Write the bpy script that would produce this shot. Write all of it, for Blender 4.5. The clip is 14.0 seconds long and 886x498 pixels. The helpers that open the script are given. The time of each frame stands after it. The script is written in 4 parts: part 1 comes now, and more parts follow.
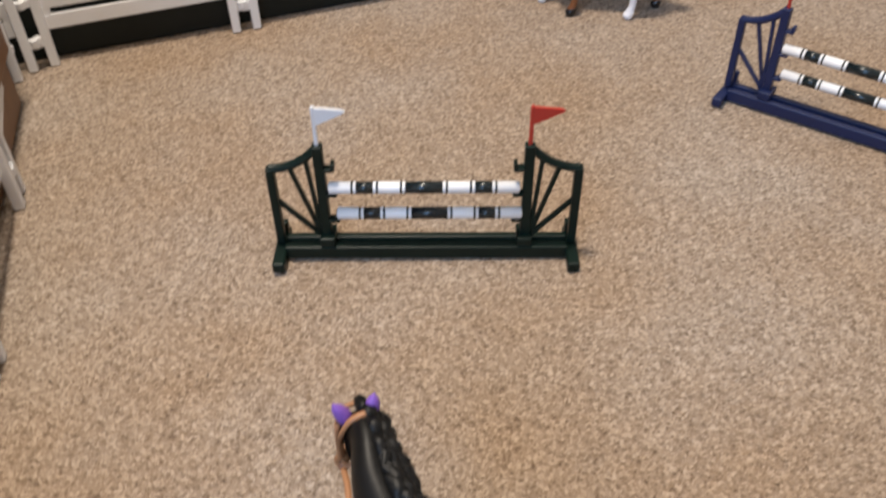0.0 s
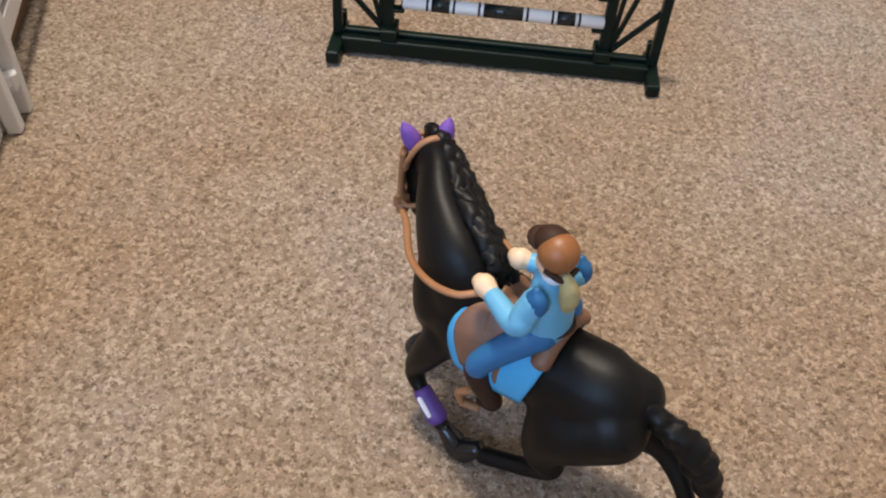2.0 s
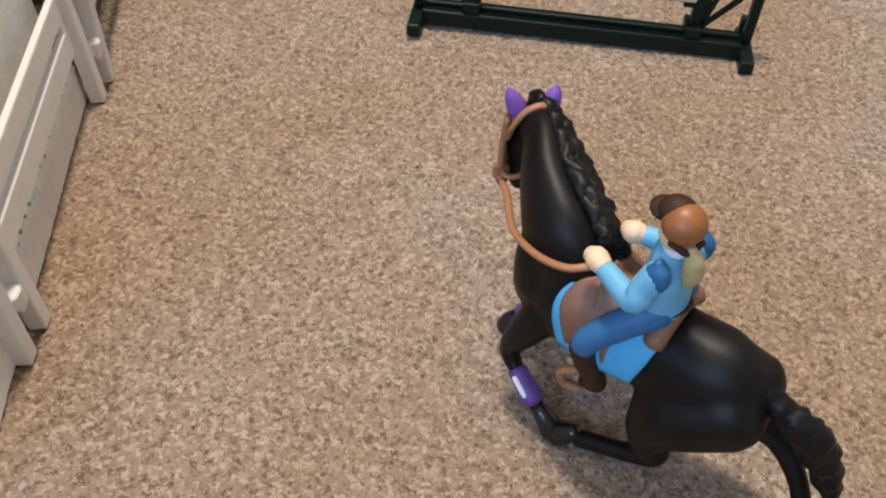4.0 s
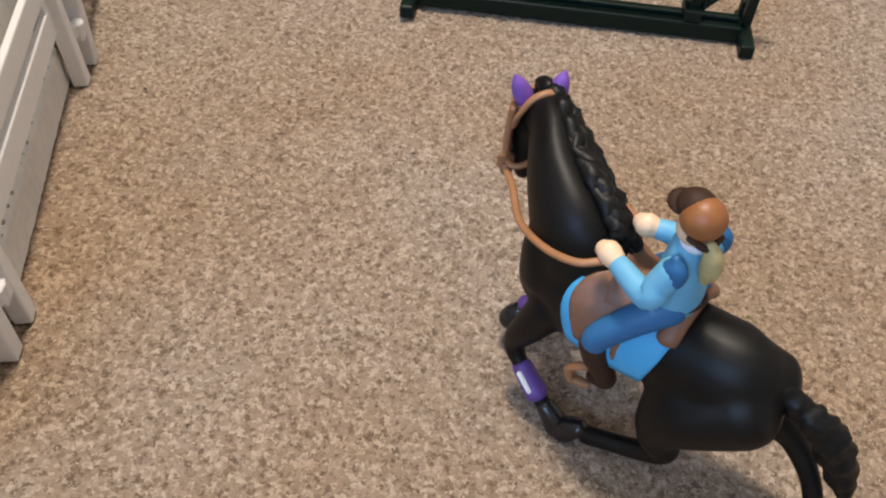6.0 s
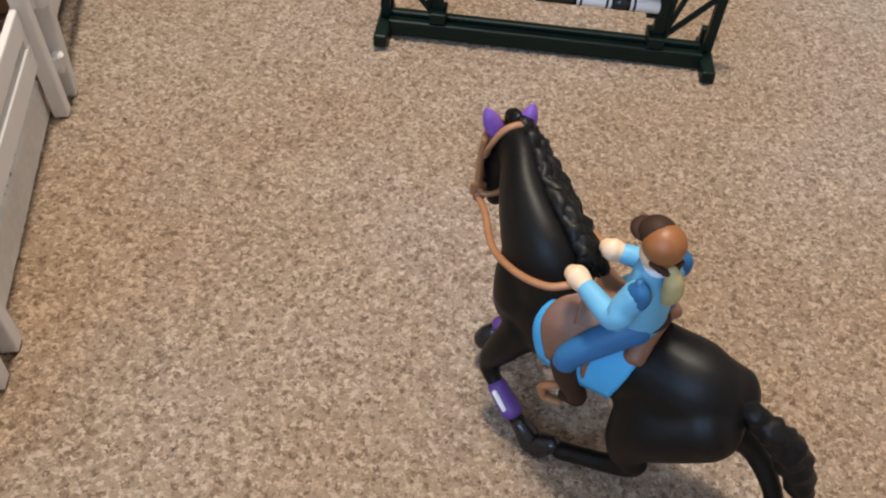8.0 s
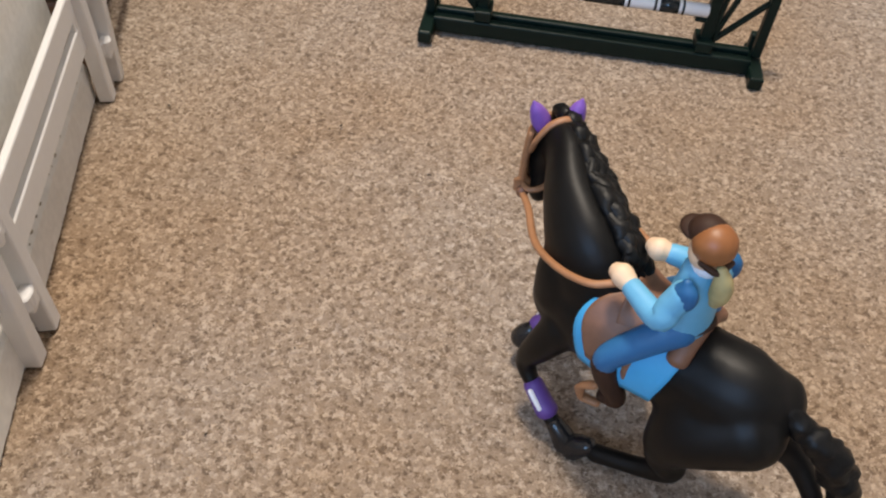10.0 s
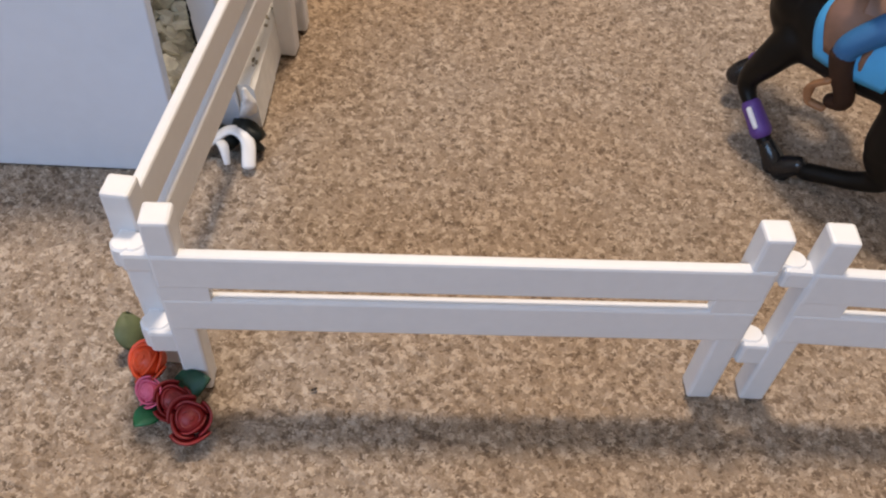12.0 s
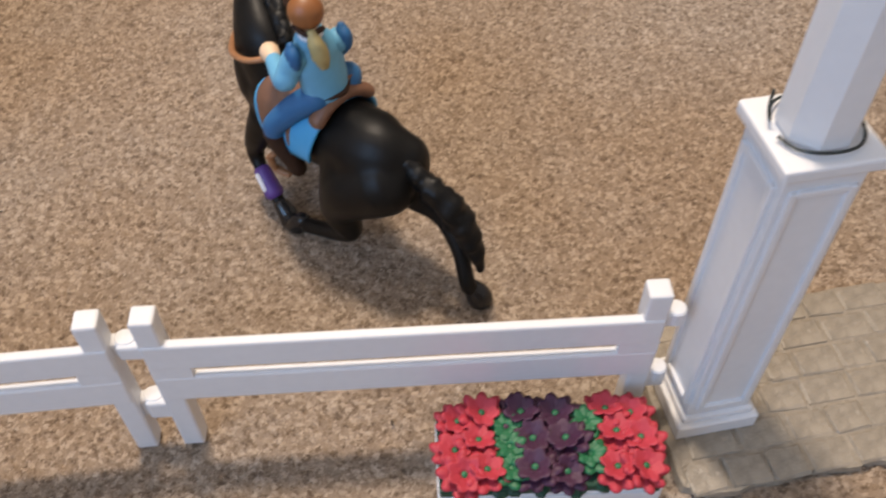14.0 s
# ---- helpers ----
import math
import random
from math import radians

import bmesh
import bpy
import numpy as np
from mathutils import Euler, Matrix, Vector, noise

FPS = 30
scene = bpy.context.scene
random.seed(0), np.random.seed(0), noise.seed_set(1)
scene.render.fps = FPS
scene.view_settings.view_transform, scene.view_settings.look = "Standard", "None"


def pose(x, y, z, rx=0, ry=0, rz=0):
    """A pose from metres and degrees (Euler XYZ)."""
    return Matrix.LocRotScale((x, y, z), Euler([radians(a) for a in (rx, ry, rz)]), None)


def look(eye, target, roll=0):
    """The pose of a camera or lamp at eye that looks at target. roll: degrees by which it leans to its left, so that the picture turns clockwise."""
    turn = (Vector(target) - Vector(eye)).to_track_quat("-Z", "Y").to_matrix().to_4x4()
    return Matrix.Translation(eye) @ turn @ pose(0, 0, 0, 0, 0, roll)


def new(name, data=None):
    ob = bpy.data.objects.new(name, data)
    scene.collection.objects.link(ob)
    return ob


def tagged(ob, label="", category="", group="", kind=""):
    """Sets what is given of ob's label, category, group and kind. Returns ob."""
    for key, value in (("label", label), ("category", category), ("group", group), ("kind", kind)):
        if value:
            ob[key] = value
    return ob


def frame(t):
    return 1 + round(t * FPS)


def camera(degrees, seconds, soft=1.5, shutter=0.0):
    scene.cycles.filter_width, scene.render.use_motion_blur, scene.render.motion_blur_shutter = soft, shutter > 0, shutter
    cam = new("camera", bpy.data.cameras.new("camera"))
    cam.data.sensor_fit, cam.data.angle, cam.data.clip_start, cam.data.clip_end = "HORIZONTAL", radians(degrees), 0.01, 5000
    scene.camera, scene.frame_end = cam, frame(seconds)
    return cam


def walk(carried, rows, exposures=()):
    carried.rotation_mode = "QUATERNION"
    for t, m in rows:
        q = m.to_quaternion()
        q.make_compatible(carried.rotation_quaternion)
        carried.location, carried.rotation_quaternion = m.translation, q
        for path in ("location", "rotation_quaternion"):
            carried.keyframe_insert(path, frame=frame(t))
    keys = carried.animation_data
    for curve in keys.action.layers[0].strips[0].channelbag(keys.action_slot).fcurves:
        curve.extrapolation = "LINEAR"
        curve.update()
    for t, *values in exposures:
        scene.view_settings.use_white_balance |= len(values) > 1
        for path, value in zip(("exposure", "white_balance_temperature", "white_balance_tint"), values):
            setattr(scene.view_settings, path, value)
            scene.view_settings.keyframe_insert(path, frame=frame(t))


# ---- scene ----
cam = camera(54.1, 14.0, soft=2.1, shutter=0.4)
PATH = [
    (0, (0.05, 0.054, 0.359), (0.017, 1.54, -0.978), -1.4),
    (0.2, (0.044, 0.043, 0.334), (-0.004, 1.526, -1.008), -0.4),
    (0.4, (0.041, 0.031, 0.299), (-0.021, 1.504, -1.052), 1.3),
    (0.5, (0.038, 0.033, 0.28), (-0.001, 1.506, -1.073), 3.4),
    (1, (0.042, 0.031, 0.265), (-0.01, 1.474, -1.12), 3.6),
    (1.5, (0.035, 0.032, 0.264), (-0.013, 1.451, -1.144), 4.2),
    (2, (0.029, 0.029, 0.274), (-0.032, 1.431, -1.151), 4.2),
    (2.5, (0.022, 0.03, 0.27), (-0.062, 1.428, -1.157), 4.0),
    (3, (0.01, 0.026, 0.266), (-0.105, 1.421, -1.162), 3.9),
    (3.5, (0.01, 0.03, 0.26), (-0.139, 1.407, -1.183), 3.0),
    (4, (0.011, 0.031, 0.261), (-0.15, 1.403, -1.185), 2.4),
    (6.5, (0.002, 0.04, 0.256), (-0.078, 1.385, -1.222), 4.6),
    (7, (0.007, 0.037, 0.265), (-0.039, 1.401, -1.196), 5.0),
    (9.5, (-0.006, 0.032, 0.268), (-0.099, 1.414, -1.174), 4.5),
    (10, (-0.001, 0.032, 0.262), (-0.127, 1.412, -1.179), 4.8),
    (10.5, (-0.02, -0.005, 0.258), (-0.238, 1.359, -1.188), 3.0),
    (11, (-0.038, -0.042, 0.244), (-0.318, 1.303, -1.208), 4.5),
    (11.5, (-0.028, -0.059, 0.22), (-0.315, 1.239, -1.274), 5.2),
    (12, (-0.028, -0.06, 0.218), (-0.329, 1.196, -1.309), 5.0),
    (12.5, (-0.009, -0.052, 0.228), (-0.332, 1.189, -1.306), 3.4),
    (13, (0.039, -0.042, 0.256), (-0.261, 1.213, -1.272), -0.4),
    (13.5, (0.11, -0.031, 0.255), (-0.178, 1.213, -1.284), -0.3),
    (14, (0.144, -0.024, 0.269), (-0.128, 1.234, -1.262), -0.5),
]
walk(cam, [(t, look(eye, target, roll)) for t, eye, target, roll in PATH],
     ((0.0, 0.14, 6400, 10), (0.5, 0.0, 6400, 10), (1.5, 0.02, 6400, 10), (6.0, 0.01, 6400, 10), (10.0, 0.02, 6400, 10), (10.6, 0.06, 6420, 10), (11.2, -0.06, 6500, 11), (12.0, -0.21, 6950, 14), (13.5, -0.31, 6950, 14), (14.0, -0.11, 6800, 13)))


# ---- light ----
world = bpy.data.worlds.new("room_air")
world.use_nodes = True
wnt = world.node_tree
sky = wnt.nodes.new("ShaderNodeTexSky")
sky.sky_type, sky.sun_disc = "NISHITA", False
sky.sun_elevation, sky.sun_rotation = radians(35), radians(200)
wnt.links.new(sky.outputs["Color"], wnt.nodes["Background"].inputs["Color"])
wnt.nodes["Background"].inputs["Strength"].default_value = 0.1


def area_lamp(name, eye, target, size, size_y, power, colour):
    data = bpy.data.lights.new(name, "AREA")
    data.shape = "RECTANGLE" if size_y else "DISK"
    data.size, data.energy, data.color = size, power, colour
    if size_y:
        data.size_y = size_y
    ob = new(name, data)
    ob.matrix_world = look(eye, target)
    return ob


globe = bpy.data.lights.new("room_lamp", "POINT")
globe.shadow_soft_size, globe.energy, globe.color = 0.10, 84.0, (1.0, 0.87, 0.72)
new("room_lamp", globe).location = (-0.160, 0.49, 1.45)
area_lamp("window_light", (-0.75, -1.62, 1.35), (-0.2, 0.3, 0.35), 1.3, 1.1, 34.0, (0.36, 0.61, 1.0))


# ---- materials ----
def material(name, colour, rough=0.5, metal=0.0, vary=0.12, grain=400.0, bump=0.1, depth=0.0004, big=25.0, coat=0.0, spec=0.5):
    m = bpy.data.materials.new(name)
    m.use_nodes = True
    nt = m.node_tree
    b = nt.nodes["Principled BSDF"]
    tc = nt.nodes.new("ShaderNodeTexCoord")
    fine = nt.nodes.new("ShaderNodeTexNoise")
    fine.inputs["Scale"].default_value, fine.inputs["Detail"].default_value = grain, 4
    broad = nt.nodes.new("ShaderNodeTexNoise")
    broad.inputs["Scale"].default_value, broad.inputs["Detail"].default_value = big, 3
    for n in (fine, broad):
        nt.links.new(tc.outputs["Object"], n.inputs["Vector"])
    mean = nt.nodes.new("ShaderNodeMath")
    mean.operation = "MULTIPLY_ADD"
    mean.inputs[1].default_value = 0.5
    half = nt.nodes.new("ShaderNodeMath")
    half.operation = "MULTIPLY"
    half.inputs[1].default_value = 0.5
    nt.links.new(broad.outputs["Fac"], half.inputs[0])
    nt.links.new(fine.outputs["Fac"], mean.inputs[0])
    nt.links.new(half.outputs[0], mean.inputs[2])
    ramp = nt.nodes.new("ShaderNodeValToRGB")
    lo, hi = 1 - vary, 1 + vary
    ramp.color_ramp.elements[0].position, ramp.color_ramp.elements[1].position = 0.32, 0.68
    ramp.color_ramp.elements[0].color = (*[c * lo for c in colour], 1)
    ramp.color_ramp.elements[1].color = (*[min(c * hi, 1) for c in colour], 1)
    nt.links.new(mean.outputs[0], ramp.inputs["Fac"])
    nt.links.new(ramp.outputs["Color"], b.inputs["Base Color"])
    rr = nt.nodes.new("ShaderNodeMapRange")
    rr.inputs["To Min"].default_value, rr.inputs["To Max"].default_value = max(rough - 0.08, 0.03), min(rough + 0.1, 1)
    nt.links.new(broad.outputs["Fac"], rr.inputs["Value"])
    nt.links.new(rr.outputs["Result"], b.inputs["Roughness"])
    b.inputs["Metallic"].default_value = metal
    b.inputs["Coat Weight"].default_value = coat
    b.inputs["Specular IOR Level"].default_value = spec
    if bump:
        bp = nt.nodes.new("ShaderNodeBump")
        bp.inputs["Strength"].default_value, bp.inputs["Distance"].default_value = bump, depth
        nt.links.new(fine.outputs["Fac"], bp.inputs["Height"])
        nt.links.new(bp.outputs["Normal"], b.inputs["Normal"])
    return m


def carpet_material():
    m = bpy.data.materials.new("cut_pile_carpet")
    m.use_nodes = True
    nt = m.node_tree
    b = nt.nodes["Principled BSDF"]
    tc = nt.nodes.new("ShaderNodeTexCoord")
    cells = nt.nodes.new("ShaderNodeTexVoronoi")
    cells.inputs["Scale"].default_value = 640.0
    nt.links.new(tc.outputs["Object"], cells.inputs["Vector"])
    warp = nt.nodes.new("ShaderNodeTexNoise")
    warp.inputs["Scale"].default_value, warp.inputs["Detail"].default_value = 700.0, 2
    nt.links.new(tc.outputs["Object"], warp.inputs["Vector"])
    bend = nt.nodes.new("ShaderNodeVectorMath")
    bend.operation = "MULTIPLY_ADD"
    bend.inputs[1].default_value = (0.004, 0.004, 0.004)
    nt.links.new(warp.outputs["Color"], bend.inputs[0])
    nt.links.new(tc.outputs["Object"], bend.inputs[2])
    nt.links.new(bend.outputs["Vector"], cells.inputs["Vector"])
    sep = nt.nodes.new("ShaderNodeSeparateColor")
    nt.links.new(cells.outputs["Color"], sep.inputs["Color"])
    grain = nt.nodes.new("ShaderNodeTexNoise")
    grain.inputs["Scale"].default_value, grain.inputs["Detail"].default_value, grain.inputs["Roughness"].default_value = 420.0, 4, 0.75
    nt.links.new(tc.outputs["Object"], grain.inputs["Vector"])
    spread = nt.nodes.new("ShaderNodeMapRange")
    spread.inputs["From Min"].default_value, spread.inputs["From Max"].default_value = 0.3, 0.7
    nt.links.new(grain.outputs["Fac"], spread.inputs["Value"])
    speck = nt.nodes.new("ShaderNodeMix")
    speck.inputs["Factor"].default_value = 0.4
    nt.links.new(sep.outputs["Red"], speck.inputs["A"])
    nt.links.new(spread.outputs["Result"], speck.inputs["B"])
    yarn = nt.nodes.new("ShaderNodeValToRGB")
    e = yarn.color_ramp.elements
    e[0].position, e[0].color = 0.0, (0.145, 0.108, 0.079, 1)
    e[1].position, e[1].color = 1.0, (0.47, 0.395, 0.325, 1)
    for p, c in ((0.10, (0.195, 0.146, 0.107, 1)), (0.32, (0.272, 0.215, 0.166, 1)), (0.72, (0.325, 0.262, 0.207, 1))):
        n = e.new(p)
        n.color = c
    sharp = nt.nodes.new("ShaderNodeMapRange")
    sharp.inputs["From Min"].default_value, sharp.inputs["From Max"].default_value = 0.2, 0.8
    nt.links.new(speck.outputs["Result"], sharp.inputs["Value"])
    nt.links.new(sharp.outputs["Result"], yarn.inputs["Fac"])
    broad = nt.nodes.new("ShaderNodeTexNoise")
    broad.inputs["Scale"].default_value, broad.inputs["Detail"].default_value = 6.0, 6
    nt.links.new(tc.outputs["Object"], broad.inputs["Vector"])
    tint = nt.nodes.new("ShaderNodeValToRGB")
    tint.color_ramp.elements[0].position, tint.color_ramp.elements[1].position = 0.35, 0.65
    tint.color_ramp.elements[0].color = (0.92, 0.81, 0.68, 1)
    tint.color_ramp.elements[1].color = (1.0, 1.0, 1.0, 1)
    nt.links.new(broad.outputs["Fac"], tint.inputs["Fac"])
    mix = nt.nodes.new("ShaderNodeMix")
    mix.data_type, mix.blend_type = "RGBA", "MULTIPLY"
    mix.inputs["Factor"].default_value = 1.0
    nt.links.new(yarn.outputs["Color"], mix.inputs["A"])
    nt.links.new(tint.outputs["Color"], mix.inputs["B"])
    nt.links.new(mix.outputs["Result"], b.inputs["Base Color"])
    b.inputs["Roughness"].default_value = 0.95
    b.inputs["Specular IOR Level"].default_value = 0.15
    b.inputs["Sheen Weight"].default_value = 0.1
    fibre = nt.nodes.new("ShaderNodeTexNoise")
    fibre.inputs["Scale"].default_value, fibre.inputs["Detail"].default_value = 900.0, 3
    nt.links.new(tc.outputs["Object"], fibre.inputs["Vector"])
    bp = nt.nodes.new("ShaderNodeBump")
    bp.inputs["Strength"].default_value, bp.inputs["Distance"].default_value = 0.8, 0.0012
    nt.links.new(fibre.outputs["Fac"], bp.inputs["Height"])
    nt.links.new(bp.outputs["Normal"], b.inputs["Normal"])
    return m


CARPET = carpet_material()
WHITE = material("white_plastic", (0.74, 0.74, 0.745), 0.38, vary=0.03, grain=300, bump=0.05)
PAINTED = material("white_painted_board", (0.76, 0.75, 0.72), 0.75, vary=0.10, grain=260, bump=0.35, depth=0.0008, big=40)
# white foam; the blue of the window light is put into its base colour
FOAM = material("window_lit_white_foam", (0.70, 0.75, 0.83), 0.6, vary=0.03, grain=150, bump=0.05)
CHIP = material("chipped_paint_edge", (0.30, 0.27, 0.21), 0.85, vary=0.7, grain=420, bump=0.9, depth=0.002, big=160)
BLACK = material("satin_black_paint", (0.0042, 0.0039, 0.0036), 0.46, spec=0.24, vary=0.25, grain=500, bump=0.08)
MANE = material("gloss_black_mane", (0.0042, 0.0042, 0.0042), 0.46, spec=0.26, vary=0.2, grain=700, bump=0.3, depth=0.0005)
HOOF = material("dark_hoof", (0.012, 0.012, 0.013), 0.22, vary=0.2)
BOOT = material("dark_purple_boot", (0.115, 0.05, 0.25), 0.5, vary=0.1)
PURPLE = material("purple_rubber", (0.20, 0.085, 0.40), 0.5, vary=0.08)
STRAP = material("white_boot_strap", (0.75, 0.75, 0.78), 0.5, vary=0.03)
TACK = material("brown_leather_paint", (0.19, 0.088, 0.048), 0.5, vary=0.15)
REIN = material("tan_rubber_rein", (0.33, 0.155, 0.07), 0.5, vary=0.12)
SHIRT = material("light_blue_paint", (0.135, 0.40, 0.60), 0.5, vary=0.05)
PAD = material("bright_blue_paint", (0.055, 0.36, 0.66), 0.5, vary=0.05)
BREECH = material("denim_blue_paint", (0.02, 0.125, 0.29), 0.5, vary=0.08)
SLEEVE = material("deep_blue_paint", (0.015, 0.11, 0.27), 0.5, vary=0.08)
SKIN = material("cream_plastic", (0.78, 0.55, 0.36), 0.5, vary=0.04)
HELMET = material("chestnut_paint", (0.27, 0.10, 0.03), 0.45, vary=0.12)
DARKBROWN = material("dark_brown_paint", (0.042, 0.02, 0.012), 0.6, spec=0.2, vary=0.15)
BLOND = material("straw_paint", (0.42, 0.35, 0.16), 0.55, vary=0.12)
GREEN = material("dark_green_plastic", (0.0038, 0.0115, 0.0085), 0.40, spec=0.2, vary=0.1)
NAVY = material("navy_plastic", (0.008, 0.015, 0.06), 0.42, spec=0.4, vary=0.1)
POLEBLACK = material("gloss_black_band", (0.008, 0.014, 0.016), 0.2, vary=0.1)
RED = material("red_plastic", (0.42, 0.03, 0.018), 0.4, vary=0.06)
PETALRED = material("coral_red_petals", (0.46, 0.036, 0.058), 0.6, vary=0.12, grain=300, bump=0.2)
PETALPURPLE = material("plum_petals", (0.055, 0.014, 0.042), 0.55, vary=0.15, grain=300, bump=0.2)
LEAF = material("green_plastic_leaf", (0.012, 0.14, 0.055), 0.5, vary=0.2, grain=300, bump=0.2)
DARKLEAF = material("deep_green_moss", (0.008, 0.055, 0.03), 0.6, vary=0.3, grain=400, bump=0.4)
ROSEORANGE = material("orange_red_clay", (0.62, 0.06, 0.012), 0.5, vary=0.1)
ROSEDARK = material("dark_red_clay", (0.20, 0.008, 0.010), 0.5, vary=0.15)
ROSEPINK = material("pink_clay", (0.62, 0.11, 0.20), 0.5, vary=0.1)
OLIVE = material("olive_leaf", (0.10, 0.12, 0.05), 0.6, vary=0.2)
STONE = material("cream_stone", (0.82, 0.745, 0.61), 0.85, vary=0.3, grain=300, bump=0.6, depth=0.001, big=60)
PAVER = material("grey_stone_paver", (0.275, 0.236, 0.185), 0.36, vary=0.26, grain=420, bump=0.8, depth=0.0009, big=70)
WOOD = material("brown_wood", (0.16, 0.075, 0.032), 0.45, vary=0.25, grain=90, bump=0.1, big=12)
DARKWOOD = material("black_furniture", (0.007, 0.010, 0.009), 0.5, spec=0.25, vary=0.2)
WIRE = material("dark_green_wire", (0.012, 0.02, 0.017), 0.4)
WALLPAINT = material("cream_wall_paint", (0.55, 0.53, 0.51), 0.85, vary=0.04, grain=120, bump=0.1)
CEILPAINT = material("white_ceiling_paint", (0.75, 0.75, 0.75), 0.9, vary=0.03, grain=120, bump=0.1)
BAY = material("bay_brown_coat", (0.20, 0.075, 0.028), 0.45, vary=0.2)
SPECK = material("dark_lint", (0.03, 0.02, 0.015), 0.9)


# ---- mesh helpers ----
def thing(name, base, label, category, group="", kind=""):
    ob = new(name)
    ob.empty_display_size = 0.01
    ob.matrix_world = base if isinstance(base, Matrix) else Matrix.Translation(base)
    return tagged(ob, label, category, group, kind)


def finish(bm, mats, name, smooth=True):
    bmesh.ops.recalc_face_normals(bm, faces=bm.faces)
    me = bpy.data.meshes.new(name)
    for f in bm.faces:
        f.smooth = smooth
    bm.to_mesh(me)
    bm.free()
    for m in mats if isinstance(mats, (list, tuple)) else (mats,):
        me.materials.append(m)
    return me


def part(name, bm, mat, parent, label="", smooth=False):
    ob = new(name, finish(bm, mat, name, smooth))
    ob.parent = parent
    return tagged(ob, label)


def block(bm, size, at=(0, 0, 0), bevel=0.0006, turn=None, mat=0):
    """A bevelled block of that size centred at a place."""
    m = Matrix.Translation(at) @ (turn or Matrix()) @ Matrix.Diagonal((*size, 1))
    made = bmesh.ops.create_cube(bm, size=1.0, matrix=m)["verts"]
    fs = {f for v in made for f in v.link_faces}
    for f in fs:
        f.material_index = mat
    if bevel:
        es = {e for v in made for e in v.link_edges}
        out = bmesh.ops.bevel(bm, geom=list(es), offset=bevel, segments=2, profile=0.5, affect="EDGES")
        for f in out["faces"]:
            f.material_index = mat
    return bm


def bar(bm, a, b, w, h, bevel=0.0004, up=(0, 0, 1)):
    """A straight bar of section w by h from a to b."""
    a, b = Vector(a), Vector(b)
    t = (b - a).normalized()
    s = t.cross(Vector(up)).normalized()
    u = s.cross(t)
    m = Matrix((s, t, u)).transposed().to_4x4()
    return block(bm, (w, (b - a).length, h), (a + b) / 2, bevel, m)


def spline(pts, sub):
    p = np.array(pts, float)
    p = np.vstack([2 * p[0] - p[1], p, 2 * p[-1] - p[-2]])
    out = []
    for i in range(1, len(p) - 2):
        for k in range(sub):
            t = k / sub
            out.append(0.5 * (2 * p[i] + (p[i + 1] - p[i - 1]) * t + (2 * p[i - 1] - 5 * p[i] + 4 * p[i + 1] - p[i + 2]) * t * t
                              + (3 * p[i] - p[i - 1] - 3 * p[i + 1] + p[i + 2]) * t ** 3))
    out.append(p[-2])
    return np.array(out)


def loft(bm, pts, mat=0, n=14, sub=5, up=(0, 0, 1), lump=0.0):
    """A closed limb through places, each with half-width and half-height, with rounded ends."""
    rows = spline([r if len(r) == 5 else (*r, r[3]) for r in pts], sub)
    cs = [Vector(r[:3]) for r in rows]
    rad = [(max(r[3], 0.0002), max(r[4], 0.0002)) for r in rows]
    ts = [(cs[min(i + 1, len(cs) - 1)] - cs[max(i - 1, 0)]).normalized() for i in range(len(cs))]
    rings = []
    for k in (0.15, 0.55, 0.88):
        r = min(rad[0])
        rings.append((cs[0] - ts[0] * r * math.sqrt(1 - k * k) * 0.8, ts[0], rad[0][0] * k, rad[0][1] * k))
    rings += [(c, t, a, b) for c, t, (a, b) in zip(cs, ts, rad)]
    for k in (0.88, 0.55, 0.15):
        r = min(rad[-1])
        rings.append((cs[-1] + ts[-1] * r * math.sqrt(1 - k * k) * 0.8, ts[-1], rad[-1][0] * k, rad[-1][1] * k))
    loops, side = [], None
    for c, t, a, b in rings:
        s = t.cross(Vector(up))
        if s.length < 0.15 and side:
            s = side - t * side.dot(t)
        if s.length < 1e-4:
            s = t.cross(Vector((0, 1, 0)))
        s.normalize()
        if side and s.dot(side) < 0:
            s = -s
        side = s
        u = s.cross(t)
        row = []
        for k in range(n):
            w = 2 * math.pi * k / n
            g = 1 + (lump * noise.noise((c + s * math.cos(w) * 0.004 + u * math.sin(w) * 0.004) * 320) if lump else 0)
            row.append(bm.verts.new(c + s * a * g * math.cos(w) + u * b * g * math.sin(w)))
        loops.append(row)
    fs = []
    for p, q in zip(loops, loops[1:]):
        for k in range(n):
            fs.append(bm.faces.new((p[k], p[(k + 1) % n], q[(k + 1) % n], q[k])))
    fs += [bm.faces.new(loops[0]), bm.faces.new(loops[-1])]
    for f in fs:
        f.material_index = mat
    return bm


def blob(bm, at, size, mat=0, turn=None, seg=12, rough=0.0):
    m = Matrix.Translation(at) @ (turn or Matrix()) @ Matrix.Diagonal((*size, 1))
    vs = bmesh.ops.create_uvsphere(bm, u_segments=seg, v_segments=max(seg * 2 // 3, 5), radius=1.0, matrix=m)["verts"]
    if rough:
        c = Vector(at)
        for v in vs:
            v.co = c + (v.co - c) * (1 + rough * noise.noise(v.co * 260))
    for f in {f for v in vs for f in v.link_faces}:
        f.material_index = mat
    return bm


